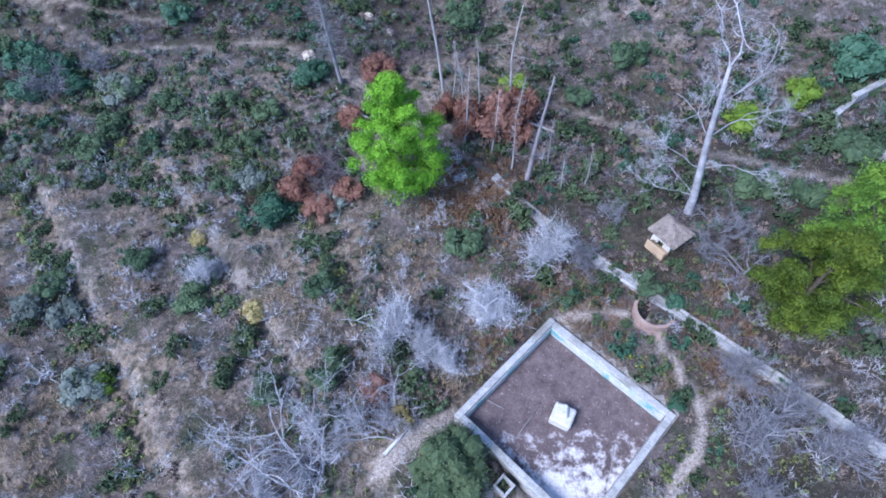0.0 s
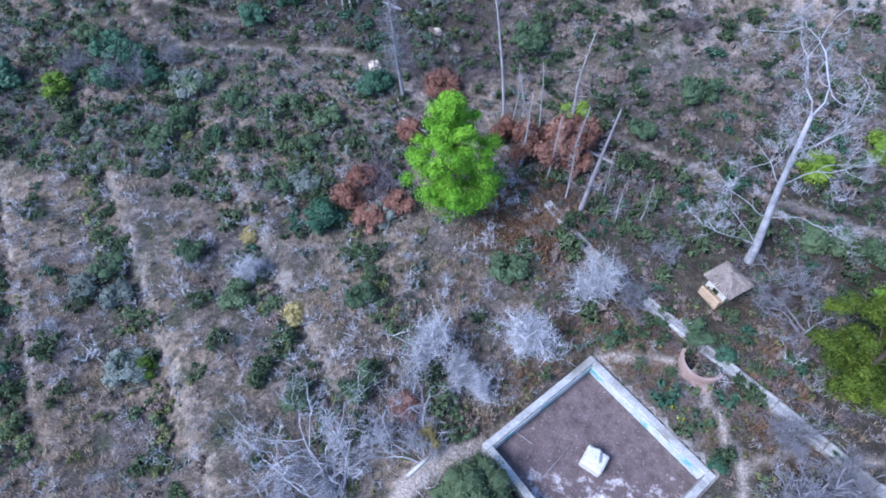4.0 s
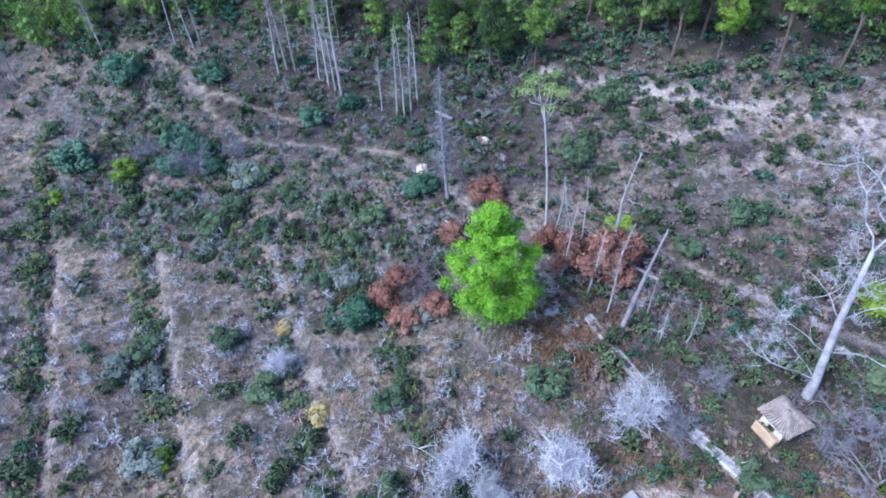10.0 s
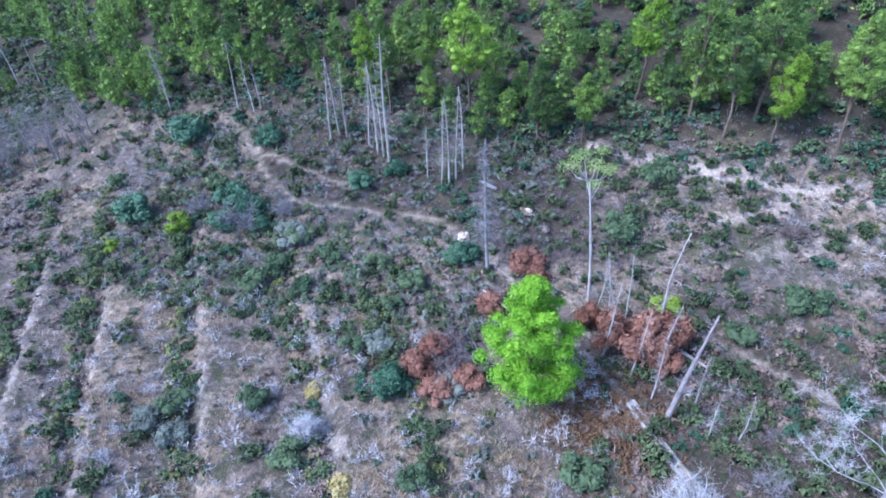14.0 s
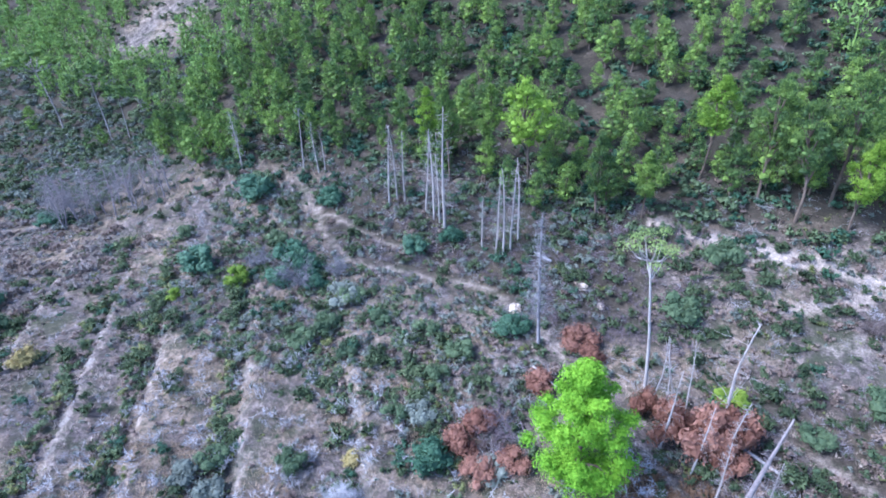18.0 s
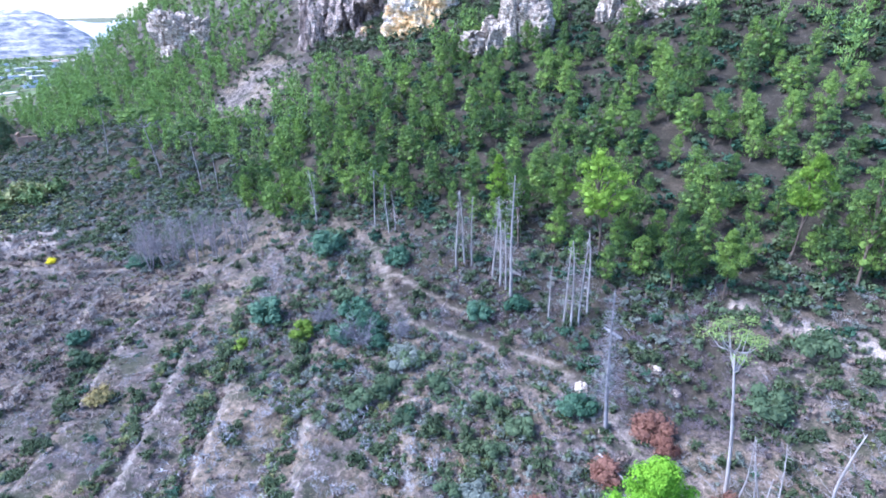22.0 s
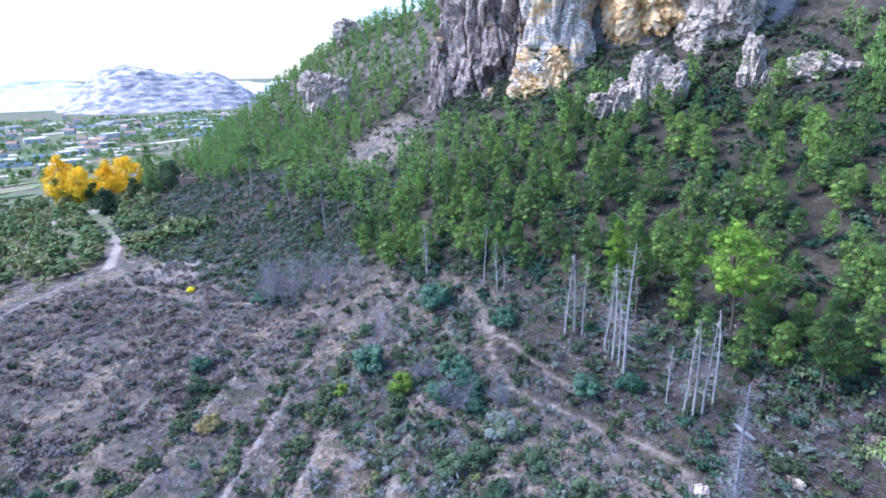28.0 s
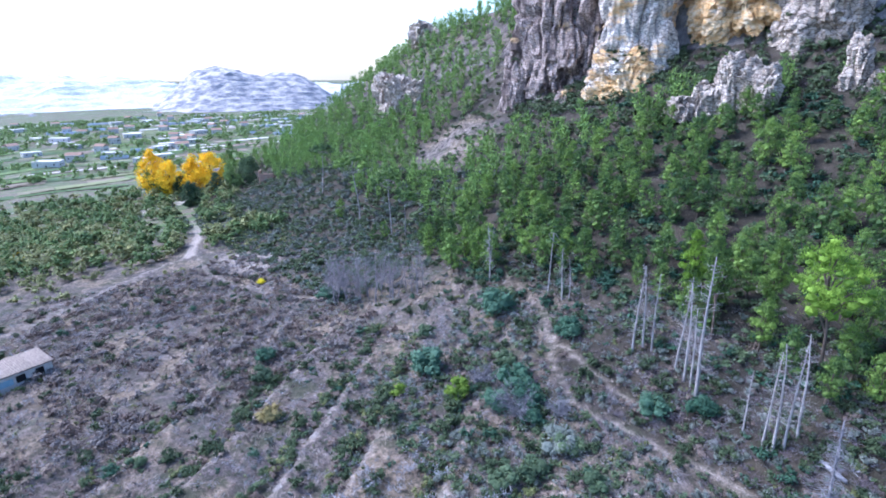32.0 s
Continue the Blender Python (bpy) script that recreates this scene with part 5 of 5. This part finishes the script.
make_felled(23.0, 22.6, 100, M_TWIG_DUSK, "heap of dry grey fronds beside the pine", 84, 10, 2.8, 3.2)

# ---- built things by the reservoir ----
def tube_between(name, a, b, r, mat, label, category):
    s = Soup()
    a, b = Vector(a), Vector(b)
    s.tube([a, a.lerp(b, 0.5) + Vector((0, 0, 0.03)), b], [r, r * 0.95, r * 0.8], 8)
    return tagged(new(name, s.mesh(name, mat, True)), label, category)


def lying(name, x0, y0, x1, y1, r, mat, label, category, lift0=0.0, lift1=0.0):
    return tube_between(name, (x0, y0, floor_at(x0, y0) + r + lift0), (x1, y1, floor_at(x1, y1) + r + lift1), r, mat, label, category)


lying("fallen_log", 7.6, 38.6, 11.4, 37.0, 0.13, M_DEAD, "pale barkless log lying in the brush", "log", 0.6, 0.1)
lying("fallen_log", 6.0, 31.1, 7.6, 29.2, 0.14, M_DEAD, "pale barkless log lying beside the channel", "log")
lying("fallen_log", -9.2, 41.5, -6.6, 39.5, 0.1, M_DEAD, "pale thin log leaning on brush", "log", 0.2, 0.8)
lying("white_pipe", -3.7, 10.0, -2.3, 11.6, 0.14, M_WALL, "white pipe lying on the ground by the reservoir", "pipe")


def make_channel():
    """The old irrigation channel: a low mortared wall with a groove along its top."""
    ob = new("channel")
    pts = [(4.6, 33.2), (7.6, 29.1), (9.9, 26.3), (13.7, 22.7), (16.6, 20.0), (19.7, 17.2), (23.4, 13.6), (27.5, 9.6)]
    for (ax, ay), (bx, by) in zip(pts, pts[1:]):
        l, turn = math.hypot(bx - ax, by - ay), math.atan2(by - ay, bx - ax)
        n = max(1, round(l / 1.5))
        for i in range(n):
            bm = bmesh.new()
            m = (i + 0.5) / n
            sunk = max(0.0, 0.2 - 0.03 * (ax - 4)) + 0.1 * abs(math.sin(ax * 3 + i * 2.1))
            x, y = ax + (bx - ax) * m, ay + (by - ay) * m
            for side in (-0.3, 0.3):
                box(bm, (l / n - 0.03, 0.24, 0.75), (x - math.sin(turn) * side, y + math.cos(turn) * side, floor_at(x, y) + 0.1 - sunk), turn + 0.03 * math.sin(i * 5 + ax), 0.05)
            box(bm, (l / n - 0.03, 0.38, 0.6), (x, y, floor_at(x, y) + 0.06 - sunk), turn, 0)
            part("channel_block", bm, M_CONCRETE, ob)
    return tagged(ob, "old whitish concrete irrigation channel across the scrub", "channel")


make_channel()


def make_garden_wall():
    ob = new("stone_wall")
    pts = [(44, 43.5), (36.8, 39.4), (34.8, 37.8), (34.6, 36.4), (36.5, 34.5), (39, 32), (43, 29)]
    for (ax, ay), (bx, by) in zip(pts, pts[1:]):
        l, turn = math.hypot(bx - ax, by - ay), math.atan2(by - ay, bx - ax)
        bm = bmesh.new()
        x, y = (ax + bx) / 2, (ay + by) / 2
        box(bm, (l, 0.55, 1.0), (x, y, floor_at(x, y) + 0.2), turn, 0.05)
        part("wall_length", bm, M_CONCRETE, ob)
    return tagged(ob, "pale curved low masonry wall above the path", "wall")


make_garden_wall()


def ring_wall(bm, r, thick, h, a0, a1, n, z0):
    rows = []
    for i in range(n + 1):
        a = a0 + (a1 - a0) * i / n
        rows.append([bm.verts.new((q * math.cos(a), q * math.sin(a), z)) for q, z in ((r - thick, z0), (r - thick, h), (r, h), (r, z0))])
    for p, q in zip(rows, rows[1:]):
        for k in range(3):
            bm.faces.new((p[k], q[k], q[k + 1], p[k + 1]))
    for p in (rows[0], rows[-1]):
        bm.faces.new(p)


def make_trough():
    ob = new("washing_basin")
    bm = bmesh.new()
    ring_wall(bm, 1.5, 0.24, 0.55, 2.2, 5.6, 22, -0.6)
    part("basin_rim", bm, M_CLAY, ob, "pinkish mortared rim")
    bm = bmesh.new()
    bmesh.ops.create_circle(bm, cap_ends=True, radius=1.3, segments=24, matrix=Matrix.Translation((0, 0, 0.12)))
    part("basin_bottom", bm, M_DARK, ob, "near-black basin bottom")
    bm = bmesh.new()
    box(bm, (1.9, 0.5, 0.2), (-0.7, -1.4, 0.0), -0.75, 0.05)
    part("apron", bm, M_CLAY, ob)
    ob.matrix_world = pose(15.4, 19.7, floor_at(15.4, 19.7), 0, 0, 0)
    return tagged(ob, "round pinkish masonry basin beside the channel", "basin")


make_trough()


def make_oven():
    """The small shrine-like hut: limewashed walls, a dark arch, a plastered ledge and a hipped roof of fanned tiles."""
    ob = new("small_hut")

    def wall(name, size, at, mat=M_WALL, label="", bevel=0.02):
        bm = bmesh.new()
        box(bm, size, at, 0, bevel)
        part(name, bm, mat, ob, label)

    wall("wall", (1.9, 0.18, 1.7), (0, 0.86, 0.85))
    wall("wall", (0.18, 1.54, 1.7), (0.86, 0, 0.85))
    wall("wall", (0.18, 0.5, 1.7), (-0.86, 0.52, 0.85))
    wall("wall", (0.18, 0.5, 1.7), (-0.86, -0.52, 0.85))
    wall("lintel", (0.178, 0.54, 0.7), (-0.861, 0, 1.347))
    wall("front_pier", (0.56, 0.18, 1.7), (-0.67, -0.86, 0.85))
    wall("front_pier", (0.56, 0.18, 1.7), (0.67, -0.86, 0.85))
    arch = bmesh.new()
    n = 10
    rows = []
    for k in range(n + 1):
        a = math.pi * k / n
        rows.append([arch.verts.new((-0.39 * math.cos(a), y, z)) for y in (-0.95, -0.77) for z in (0.75 + 0.39 * math.sin(a), 1.697)])
    for p, q in zip(rows, rows[1:]):
        for i, j in ((0, 1), (1, 3), (3, 2), (2, 0)):
            arch.faces.new((p[i], p[j], q[j], q[i]))
    part("arch", arch, M_WALL, ob)
    wall("inside_floor", (1.5, 1.5, 0.1), (0, 0, 0.1), M_DARK, "floor coloured dark for the shade inside", 0)
    wall("ledge", (0.85, 1.9, 0.62), (-1.38, -0.1, 0.3), M_OCHRE, "tan plastered ledge", 0.04)
    wall("ledge_wall", (0.2, 1.9, 0.5), (-1.72, -0.1, 0.85), M_OCHRE, "tan plastered parapet", 0.04)
    roof = bmesh.new()
    low = [roof.verts.new((x * 1.35, y * 1.35, 1.66)) for x, y in ((-1, -1), (1, -1), (1, 1), (-1, 1))]
    tip = roof.verts.new((0, 0, 2.5))
    for k in range(4):
        roof.faces.new((low[k], low[(k + 1) % 4], tip))
    roof.faces.new(low[::-1])
    cover = part("roof", roof, M_TILE, ob)
    tile = Soup()
    tile.tube([Vector((0, 0, 0)), Vector((0, 1, 0))], [0.1, 0.05], 6)
    tile = tile.mesh("roof_tile", M_TILE, True)
    for side in range(4):
        for i in range(11):
            foot = Vector((-1.3 + 0.26 * i, -1.4, 1.66))
            top = Vector((foot.x * 0.12, -0.12, 2.5))
            way = top - foot
            t = share("roof_tile", tile, cover)
            t.matrix_local = Matrix.Rotation(side * math.pi / 2, 4, "Z") @ Matrix.Translation(foot) @ way.to_track_quat("Y", "Z").to_matrix().to_4x4() @ Matrix.Diagonal((1, way.length, 1, 1))
    ob.matrix_world = pose(17.6, 25.7, floor_at(17.6, 25.7) - 0.05, 0, 0, 36) @ Matrix.Diagonal((0.9, 0.9, 0.95, 1))
    return tagged(ob, "small limewashed hut with a hipped tile roof and dark arch", "hut")


make_oven()


def stone(name, seed, x, y, r, mat, label, category="rock", flat=0.7, z=None):
    return boulder(name, seed, (x, y, (floor_at(x, y) if z is None else z) + r * 0.3), (r, r * 0.85, r * flat), mat, label, seed * 40.0, 10, 0.3, 0, 0.8)


for i, (x, y, r) in enumerate(((-12.8, 47.2, 0.8), (-4.9, 49.5, 0.45), (-7.1, 51.2, 0.6), (13.4, 36.4, 0.45), (-9.7, 43.9, 0.4), (-25.3, 69.7, 0.8), (1.1, 77.7, 0.6))):
    stone("boulder", 30 + i, x, y, r, M_ROCK, "pale limestone boulder on the slope", "rock", 0.6)
lying("sawn_log", -13.4, 54.2, -11.0, 53.4, 0.2, M_TWIG, "short pale thick sawn log on the slope", "log")


def make_block():
    ob = new("stone_block")
    bm = bmesh.new()
    box(bm, (1.05, 1.15, 0.75), (0, 0, 0.3), 0, 0.08)
    part("block", bm, M_WALL, ob)
    bm = bmesh.new()
    box(bm, (0.75, 0.7, 0.3), (0.08, 0.15, 0.78), 0.3, 0.1)
    part("broken_top", bm, M_WALL, ob)
    ob.matrix_world = pose(8.0, 12.55, 1.75, 0, 0, 62) @ Matrix.Diagonal((1.3, 1.25, 1.2, 1))
    return tagged(ob, "white broken masonry block in the reservoir", "block")


make_block()


def make_inlet():
    ob = new("inlet_box")
    for size, at in (((1.0, 0.16, 0.7), (0, 0.42, 0)), ((1.0, 0.16, 0.7), (0, -0.42, 0)), ((0.16, 0.68, 0.698), (0.42, 0, 0)), ((0.16, 0.68, 0.698), (-0.42, 0, 0))):
        bm = bmesh.new()
        box(bm, size, at, 0, 0.02)
        part("box_wall", bm, M_CONCRETE, ob)
    bm = bmesh.new()
    box(bm, (0.68, 0.68, 0.1), (0, 0, -0.25), 0, 0)
    part("box_bottom", bm, M_DARK, ob, "dark bottom")
    ob.matrix_world = pose(3.75, 8.15, floor_at(3.75, 8.15) + 0.3, 0, 0, 45)
    return tagged(ob, "small open concrete inlet box beside the reservoir", "box")


make_inlet()
for x, y, r in ((13.0, 16.5, 0.32), (13.6, 15.8, 0.28)):
    stand("flowering_plant", shrub_kind(260, 1.0, 1.0, 8, 40, 0.3, M_FLOWER), x, y, "small bright yellow flowering plant by the reservoir", "plant", 0, r, "", SHRUB)
for x0, y0, x1, y1, r, z in ((1.2, 14.0, 2.6, 13.2, 0.03, 1.79), (3.0, 11.0, 5.0, 13.4, 0.025, 1.79), (9.0, 9.0, 9.6, 10.8, 0.02, 1.79)):
    tube_between("dry_stick", (x0 + 1.6, y0, z), (x1 + 1.6, y1, z), r, M_DEAD, "thin dry stick on the reservoir bed", "stick")

# ---- valley ----
def house_kind(seed, w, d, h, roof_mat, flat):
    ob = new("house")
    bm = bmesh.new()
    box(bm, (w, d, h + 1.5), (0, 0, (h - 1.5) / 2), 0, 0)
    part("house_body", bm, M_WALL, ob)
    bm = bmesh.new()
    if flat:
        box(bm, (w + 0.3, d + 0.3, 0.35), (0, 0, h + 0.17), 0, 0.03)
    else:
        pts = [bm.verts.new(p) for p in ((-w / 2 - 0.4, -d / 2 - 0.4, h), (w / 2 + 0.4, -d / 2 - 0.4, h), (w / 2 + 0.4, d / 2 + 0.4, h), (-w / 2 - 0.4, d / 2 + 0.4, h), (-w / 2 - 0.4, 0, h + d * 0.28), (w / 2 + 0.4, 0, h + d * 0.28))]
        for f in ((0, 1, 5, 4), (2, 3, 4, 5), (1, 2, 5), (3, 0, 4), (3, 2, 1, 0)):
            bm.faces.new([pts[k] for k in f])
    part("roof", bm, roof_mat, ob)
    for sx in (-0.3, 0.0, 0.3):
        bm = bmesh.new()
        box(bm, (0.9, 0.1, 1.2 if sx else 2.0), (sx * w, -d / 2 - 0.02, h * 0.55 if sx else 1.0), 0, 0)
        part("window" if sx else "door", bm, M_DARK, ob)
        bm = bmesh.new()
        box(bm, (0.1, 0.9, 1.2), (w / 2 + 0.02, sx * d, h * 0.55), 0, 0)
        part("window", bm, M_DARK, ob)
    return ob


def greenhouse_kind():
    bm = bmesh.new()
    n = 10
    rows = []
    for x in (-14, 14):
        rows.append([bm.verts.new((x, -3.5 * math.cos(math.pi * i / n), 3 * math.sin(math.pi * i / n) - 0.6)) for i in range(n + 1)])
    for i in range(n):
        bm.faces.new((rows[0][i], rows[0][i + 1], rows[1][i + 1], rows[1][i]))
    for r in rows:
        bm.faces.new(r)
    return bm


rng = np.random.default_rng(21)
homes = [house_kind(1, 11, 7, 5.5, M_TILE_RED, False), house_kind(2, 14, 8, 3.6, M_WALL, True), house_kind(3, 9, 7, 6.5, M_TILE_RED, False), house_kind(4, 18, 10, 4.5, M_WALL, True)]
TOWN = ((-437, 108), (-445, 96), (-470, 112), (-564, 154), (-654, 69), (-514, 47), (-528, 78), (-667, 194), (-680, 115), (-690, 280), (-600, 210), (-580, 100), (-500, 130), (-620, 30), (-730, 160), (-760, 230), (-540, 10), (-480, 20), (-460, 60), (-800, 120), (-840, 60), (-820, 300), (-720, 330), (-610, 260), (-420, 40), (-390, 85), (-700, 60), (-770, 20), (-640, 140), (-560, 240), (-957, 203), (-759, 206), (-668, 211), (-507, 113), (-470, 116), (-403, 25), (-656, 96), (-378, 72), (-856, 20), (-720, 190), (-745, 215), (-480, 128), (-520, 122), (-455, 104), (-900, 150), (-880, 240), (-610, 180), (-590, 45), (-545, 165), (-430, 62), (-830, 190))
for i, (x, y) in enumerate(TOWN):
    k = homes[i % 4]
    m = pose(x, y, floor_at(x, y), 0, 0, 70 + 25 * rng.normal()) @ Matrix.Diagonal((0.8, 0.8, 0.8, 1))
    ob = k if i < 4 else copy_thing(k, m)
    ob.matrix_world = m
    tagged(ob, "white rendered country house in the valley" if i % 4 in (1, 3) else "white country house with a red tile roof", "house", "houses in the valley")
tunnel = tagged(part("greenhouse", greenhouse_kind(), M_PLASTIC, None, "", True), "long white plastic greenhouse tunnel in the fields", "greenhouse", "greenhouses in the valley")
for i in range(34):
    x, y = rng.uniform(-920, -400), rng.uniform(-60, 330)
    m = pose(x, y, floor_at(x, y), 0, 0, 95 + 30 * rng.normal()) @ Matrix.Diagonal((rng.uniform(0.4, 1.0), 1, 1, 1))
    ob = tunnel if i == 0 else copy_thing(tunnel, m)
    ob.matrix_world = m
HEDGE = [lumps(610 + i, 2.4, 3.6, 4, 8, 1.0) for i in range(5)]
BROAD = [lumps(600 + i, 2.8, 4.6, 9, 14, 0.6) for i in range(5)]


def make_fields():
    """Narrow plots that lie across the valley floor, each a low sheet of soil or crop."""
    rng = np.random.default_rng(44)
    verts, faces = [], []
    x = -300.0
    while x > -940:
        w, y = rng.uniform(4, 12), -160.0
        while y < 420:
            l = rng.uniform(10, 48)
            if rng.uniform() < 0.62:
                base = len(verts)
                slant = 0.2 * rng.normal()
                for i in range(7):
                    for side in (0, 1):
                        px, py = x - side * w * 0.9 + slant * l * i / 6, y + l * 0.95 * i / 6
                        verts.append((px, py, floor_at(px, py) + 0.35))
                faces += [(base + 2 * i, base + 2 * i + 2, base + 2 * i + 3, base + 2 * i + 1) for i in range(6)]
            y += l
        x -= w + (3 if rng.uniform() < 0.3 else 0.5)
    return tagged(link("field_plots", verts, faces, M_FIELD, None, False), "strips of green crops, stubble and pale soil in the valley", "fields", kind="stuff")


make_fields()


def valley_spots(count, seed, x0, x1, y0, y1):
    r = np.random.default_rng(seed)
    out = []
    while len(out) < count:
        x, y = r.uniform(x0, x1), r.uniform(y0, y1)
        if x > -200 and y > 62 or (x > -260 and y > 92) or on_track(x, y, 2.2):
            continue
        out.append((x, y))
    return out


scatter("riverside_thicket", BROAD, valley_spots(480, 31, -270, -142, -70, 75), M_RIVER, "dense green riverside thicket below the slope", "trees", 31, 0.5, 1.15)
scatter("riverside_thicket", BROAD, valley_spots(360, 34, -270, -142, -70, 75), M_SHRUB_OLIVE, "dense yellowish green riverside thicket", "trees", 34, 0.5, 1.1)
scatter("reed_bed", FAR_LOW, valley_spots(600, 32, -250, -128, -60, 60), M_SHRUB_OLIVE, "yellowish green reeds and low bushes beside the road", "reeds", 32, 0.9, 2.0)
scatter("orchards", HEDGE, [p for p in valley_spots(3600, 33, -930, -280, -120, 420) if noise.noise(Vector((p[0] * 0.03, p[1] * 0.012, 5))) > -0.08], M_RIVER, "green orchard trees over the valley floor", "trees", 33, 0.7, 1.6)
for i, (x, y, h, r) in enumerate(((-255, 53, 21, 10), (-249, 57, 16, 8.5), (-239, 65, 15, 9.0), (-232, 70, 17, 8.0))):
    stand("poplar_tree", pine_kind(700 + i, h * 0.85, r * 0.9, 0.02, 70, 60, 0.5, M_AUTUMN, 0.12, 8, 0.5, 1.0, 0.022, 0.24), x, y, "golden yellow autumn poplar beside the road", "tree", i * 60.0)
for i in range(16):
    x, y = -205 - 55 * rng.uniform(), 52 + 34 * rng.uniform()
    stand("broadleaf_tree", pine_kind(710 + i % 4, 9, 4.0, 0.05, 40, 50, 0.45, M_SHRUB_GREEN if i % 2 else M_RIVER, 0.03, 6, 0.45, 1.0, 0.022, 0.27), x, y, "dark green broadleaf tree at the foot of the spur", "tree", i * 60.0, rng.uniform(0.7, 1.1))

stand("autumn_shrub", shrub_kind(760, 1.8, 2.6, 18, 40, 0.4, M_AUTUMN), -178.2, 4.2, "orange autumn bush among green thicket", "shrub", 0, 1.0, "", SHRUB)


def make_ruin():
    ob = new("ruin")
    for i, (sx, sy, w, d, h) in enumerate(((0, -2, 5, 0.5, 2.6), (-2.5, 0, 0.5, 4, 3.4), (2.5, 0.3, 0.5, 3, 1.6))):
        bm = bmesh.new()
        box(bm, (w, d, h + 1), (sx, sy, (h - 1) / 2), 0, 0.08)
        part("broken_wall", bm, M_TILE_RED, ob)
    ob.matrix_world = pose(-198, 80, floor_at(-198, 80), 0, 0, 60)
    return tagged(ob, "roofless ochre ruin on the wooded spur", "ruin")


make_ruin()


def make_barn():
    ob = new("farm_building")
    bm = bmesh.new()
    box(bm, (4.5, 15, 3.2), (0, 0, 0.6), 0, 0.03)
    part("building_body", bm, M_WALL, ob)
    bm = bmesh.new()
    pts = [bm.verts.new(p) for p in ((2.5, -7.8, 2.35), (2.5, 7.7, 2.35), (-2.5, 7.7, 2.7), (-2.5, -7.8, 2.7), (2.5, -7.8, 2.2), (2.5, 7.7, 2.2), (-2.5, 7.7, 2.55), (-2.5, -7.8, 2.55))]
    for f in ((0, 1, 2, 3), (7, 6, 5, 4), (0, 4, 5, 1), (1, 5, 6, 2), (2, 6, 7, 3), (3, 7, 4, 0)):
        bm.faces.new([pts[k] for k in f])
    part("roof", bm, M_TILE, ob)
    for y, w, h, z in ((5.9, 1.0, 1.9, 0.95), (3.6, 1.1, 1.0, 1.3), (-0.4, 1.1, 1.0, 1.3), (-3.6, 1.1, 1.0, 1.3), (-6.2, 1.0, 1.9, 0.95)):
        bm = bmesh.new()
        box(bm, (0.1, w, h), (2.26, y, z), 0, 0)
        part("door" if h > 1.5 else "window", bm, M_DARK, ob)
    bm = bmesh.new()
    box(bm, (0.08, 2.0, 0.9), (2.27, 1.7, 1.25), 0, 0)
    part("painted_panel", bm, M_BLUE, ob, "pale blue painted panel")
    tile = Soup()
    tile.tube([Vector((2.5, 0, 2.38)), Vector((-2.5, 0, 2.73))], [0.09, 0.08], 6)
    tile = tile.mesh("roof_tile", M_TILE, True)
    for i in range(51):
        share("roof_tile", tile, ob).matrix_world = pose(0, -7.55 + 0.302 * i, 0)
    ob.matrix_world = pose(-91.3, -1.2, floor_at(-92, 0) + 0.5, 0, 0, 18)
    return tagged(ob, "long white farm building with a weathered tile roof", "building")


make_barn()


def make_range(name, x0, reach, y0, y1, peak, seed, label, top, wide, low, mat):
    """A far range of limestone hills; their haze is painted into the material."""
    nx, ny = 40, 130
    verts, faces = [], []
    for j in range(ny + 1):
        y = y0 + (y1 - y0) * j / ny
        crest = peak * (low + (1 - low) * math.exp(-(abs(y - top) / wide) ** 4) + 0.1 * noise.fractal(Vector((y * 0.012, seed, 0)), 1, 2, 5))
        for i in range(nx + 1):
            s = i / nx
            x = x0 - reach * s
            rise = step((s / 0.75) ** 0.8) * (1 - 0.4 * step((s - 0.75) / 0.25))
            n = noise.fractal(Vector((x * 0.008, y * 0.008, seed)), 0.9, 2.1, 5)
            z = floor_at(x0, 100) - 6 + crest * rise * (1 + 0.16 * n) + 4 * n - 12 * rise * abs(noise.noise(Vector((x * 0.02, y * 0.02, seed))))
            ledge = 9.0
            z = 0.6 * z + 0.4 * ledge * (math.floor(z / ledge) + step(((z / ledge) % 1) / 0.6))
            verts.append((x, y, z))
    for j in range(ny):
        for i in range(nx):
            a = j * (nx + 1) + i
            faces.append((a, a + 1, a + nx + 2, a + nx + 1))
    return tagged(link(name, verts, faces, mat, None, False), label, "mountain", kind="structure")


make_range("mountain_range", -960, 300, -700, 1100, 84, 3.0, "terraced limestone hill beyond the valley, tinted grey blue with haze", 425.0, 150.0, 0.06, M_FAR)
make_range("mountain_far", -1150, 420, -900, 1800, 66, 9.0, "distant mountains beyond the hills, paled with painted haze", 120.0, 200.0, 0.62, M_FAR_PALE)
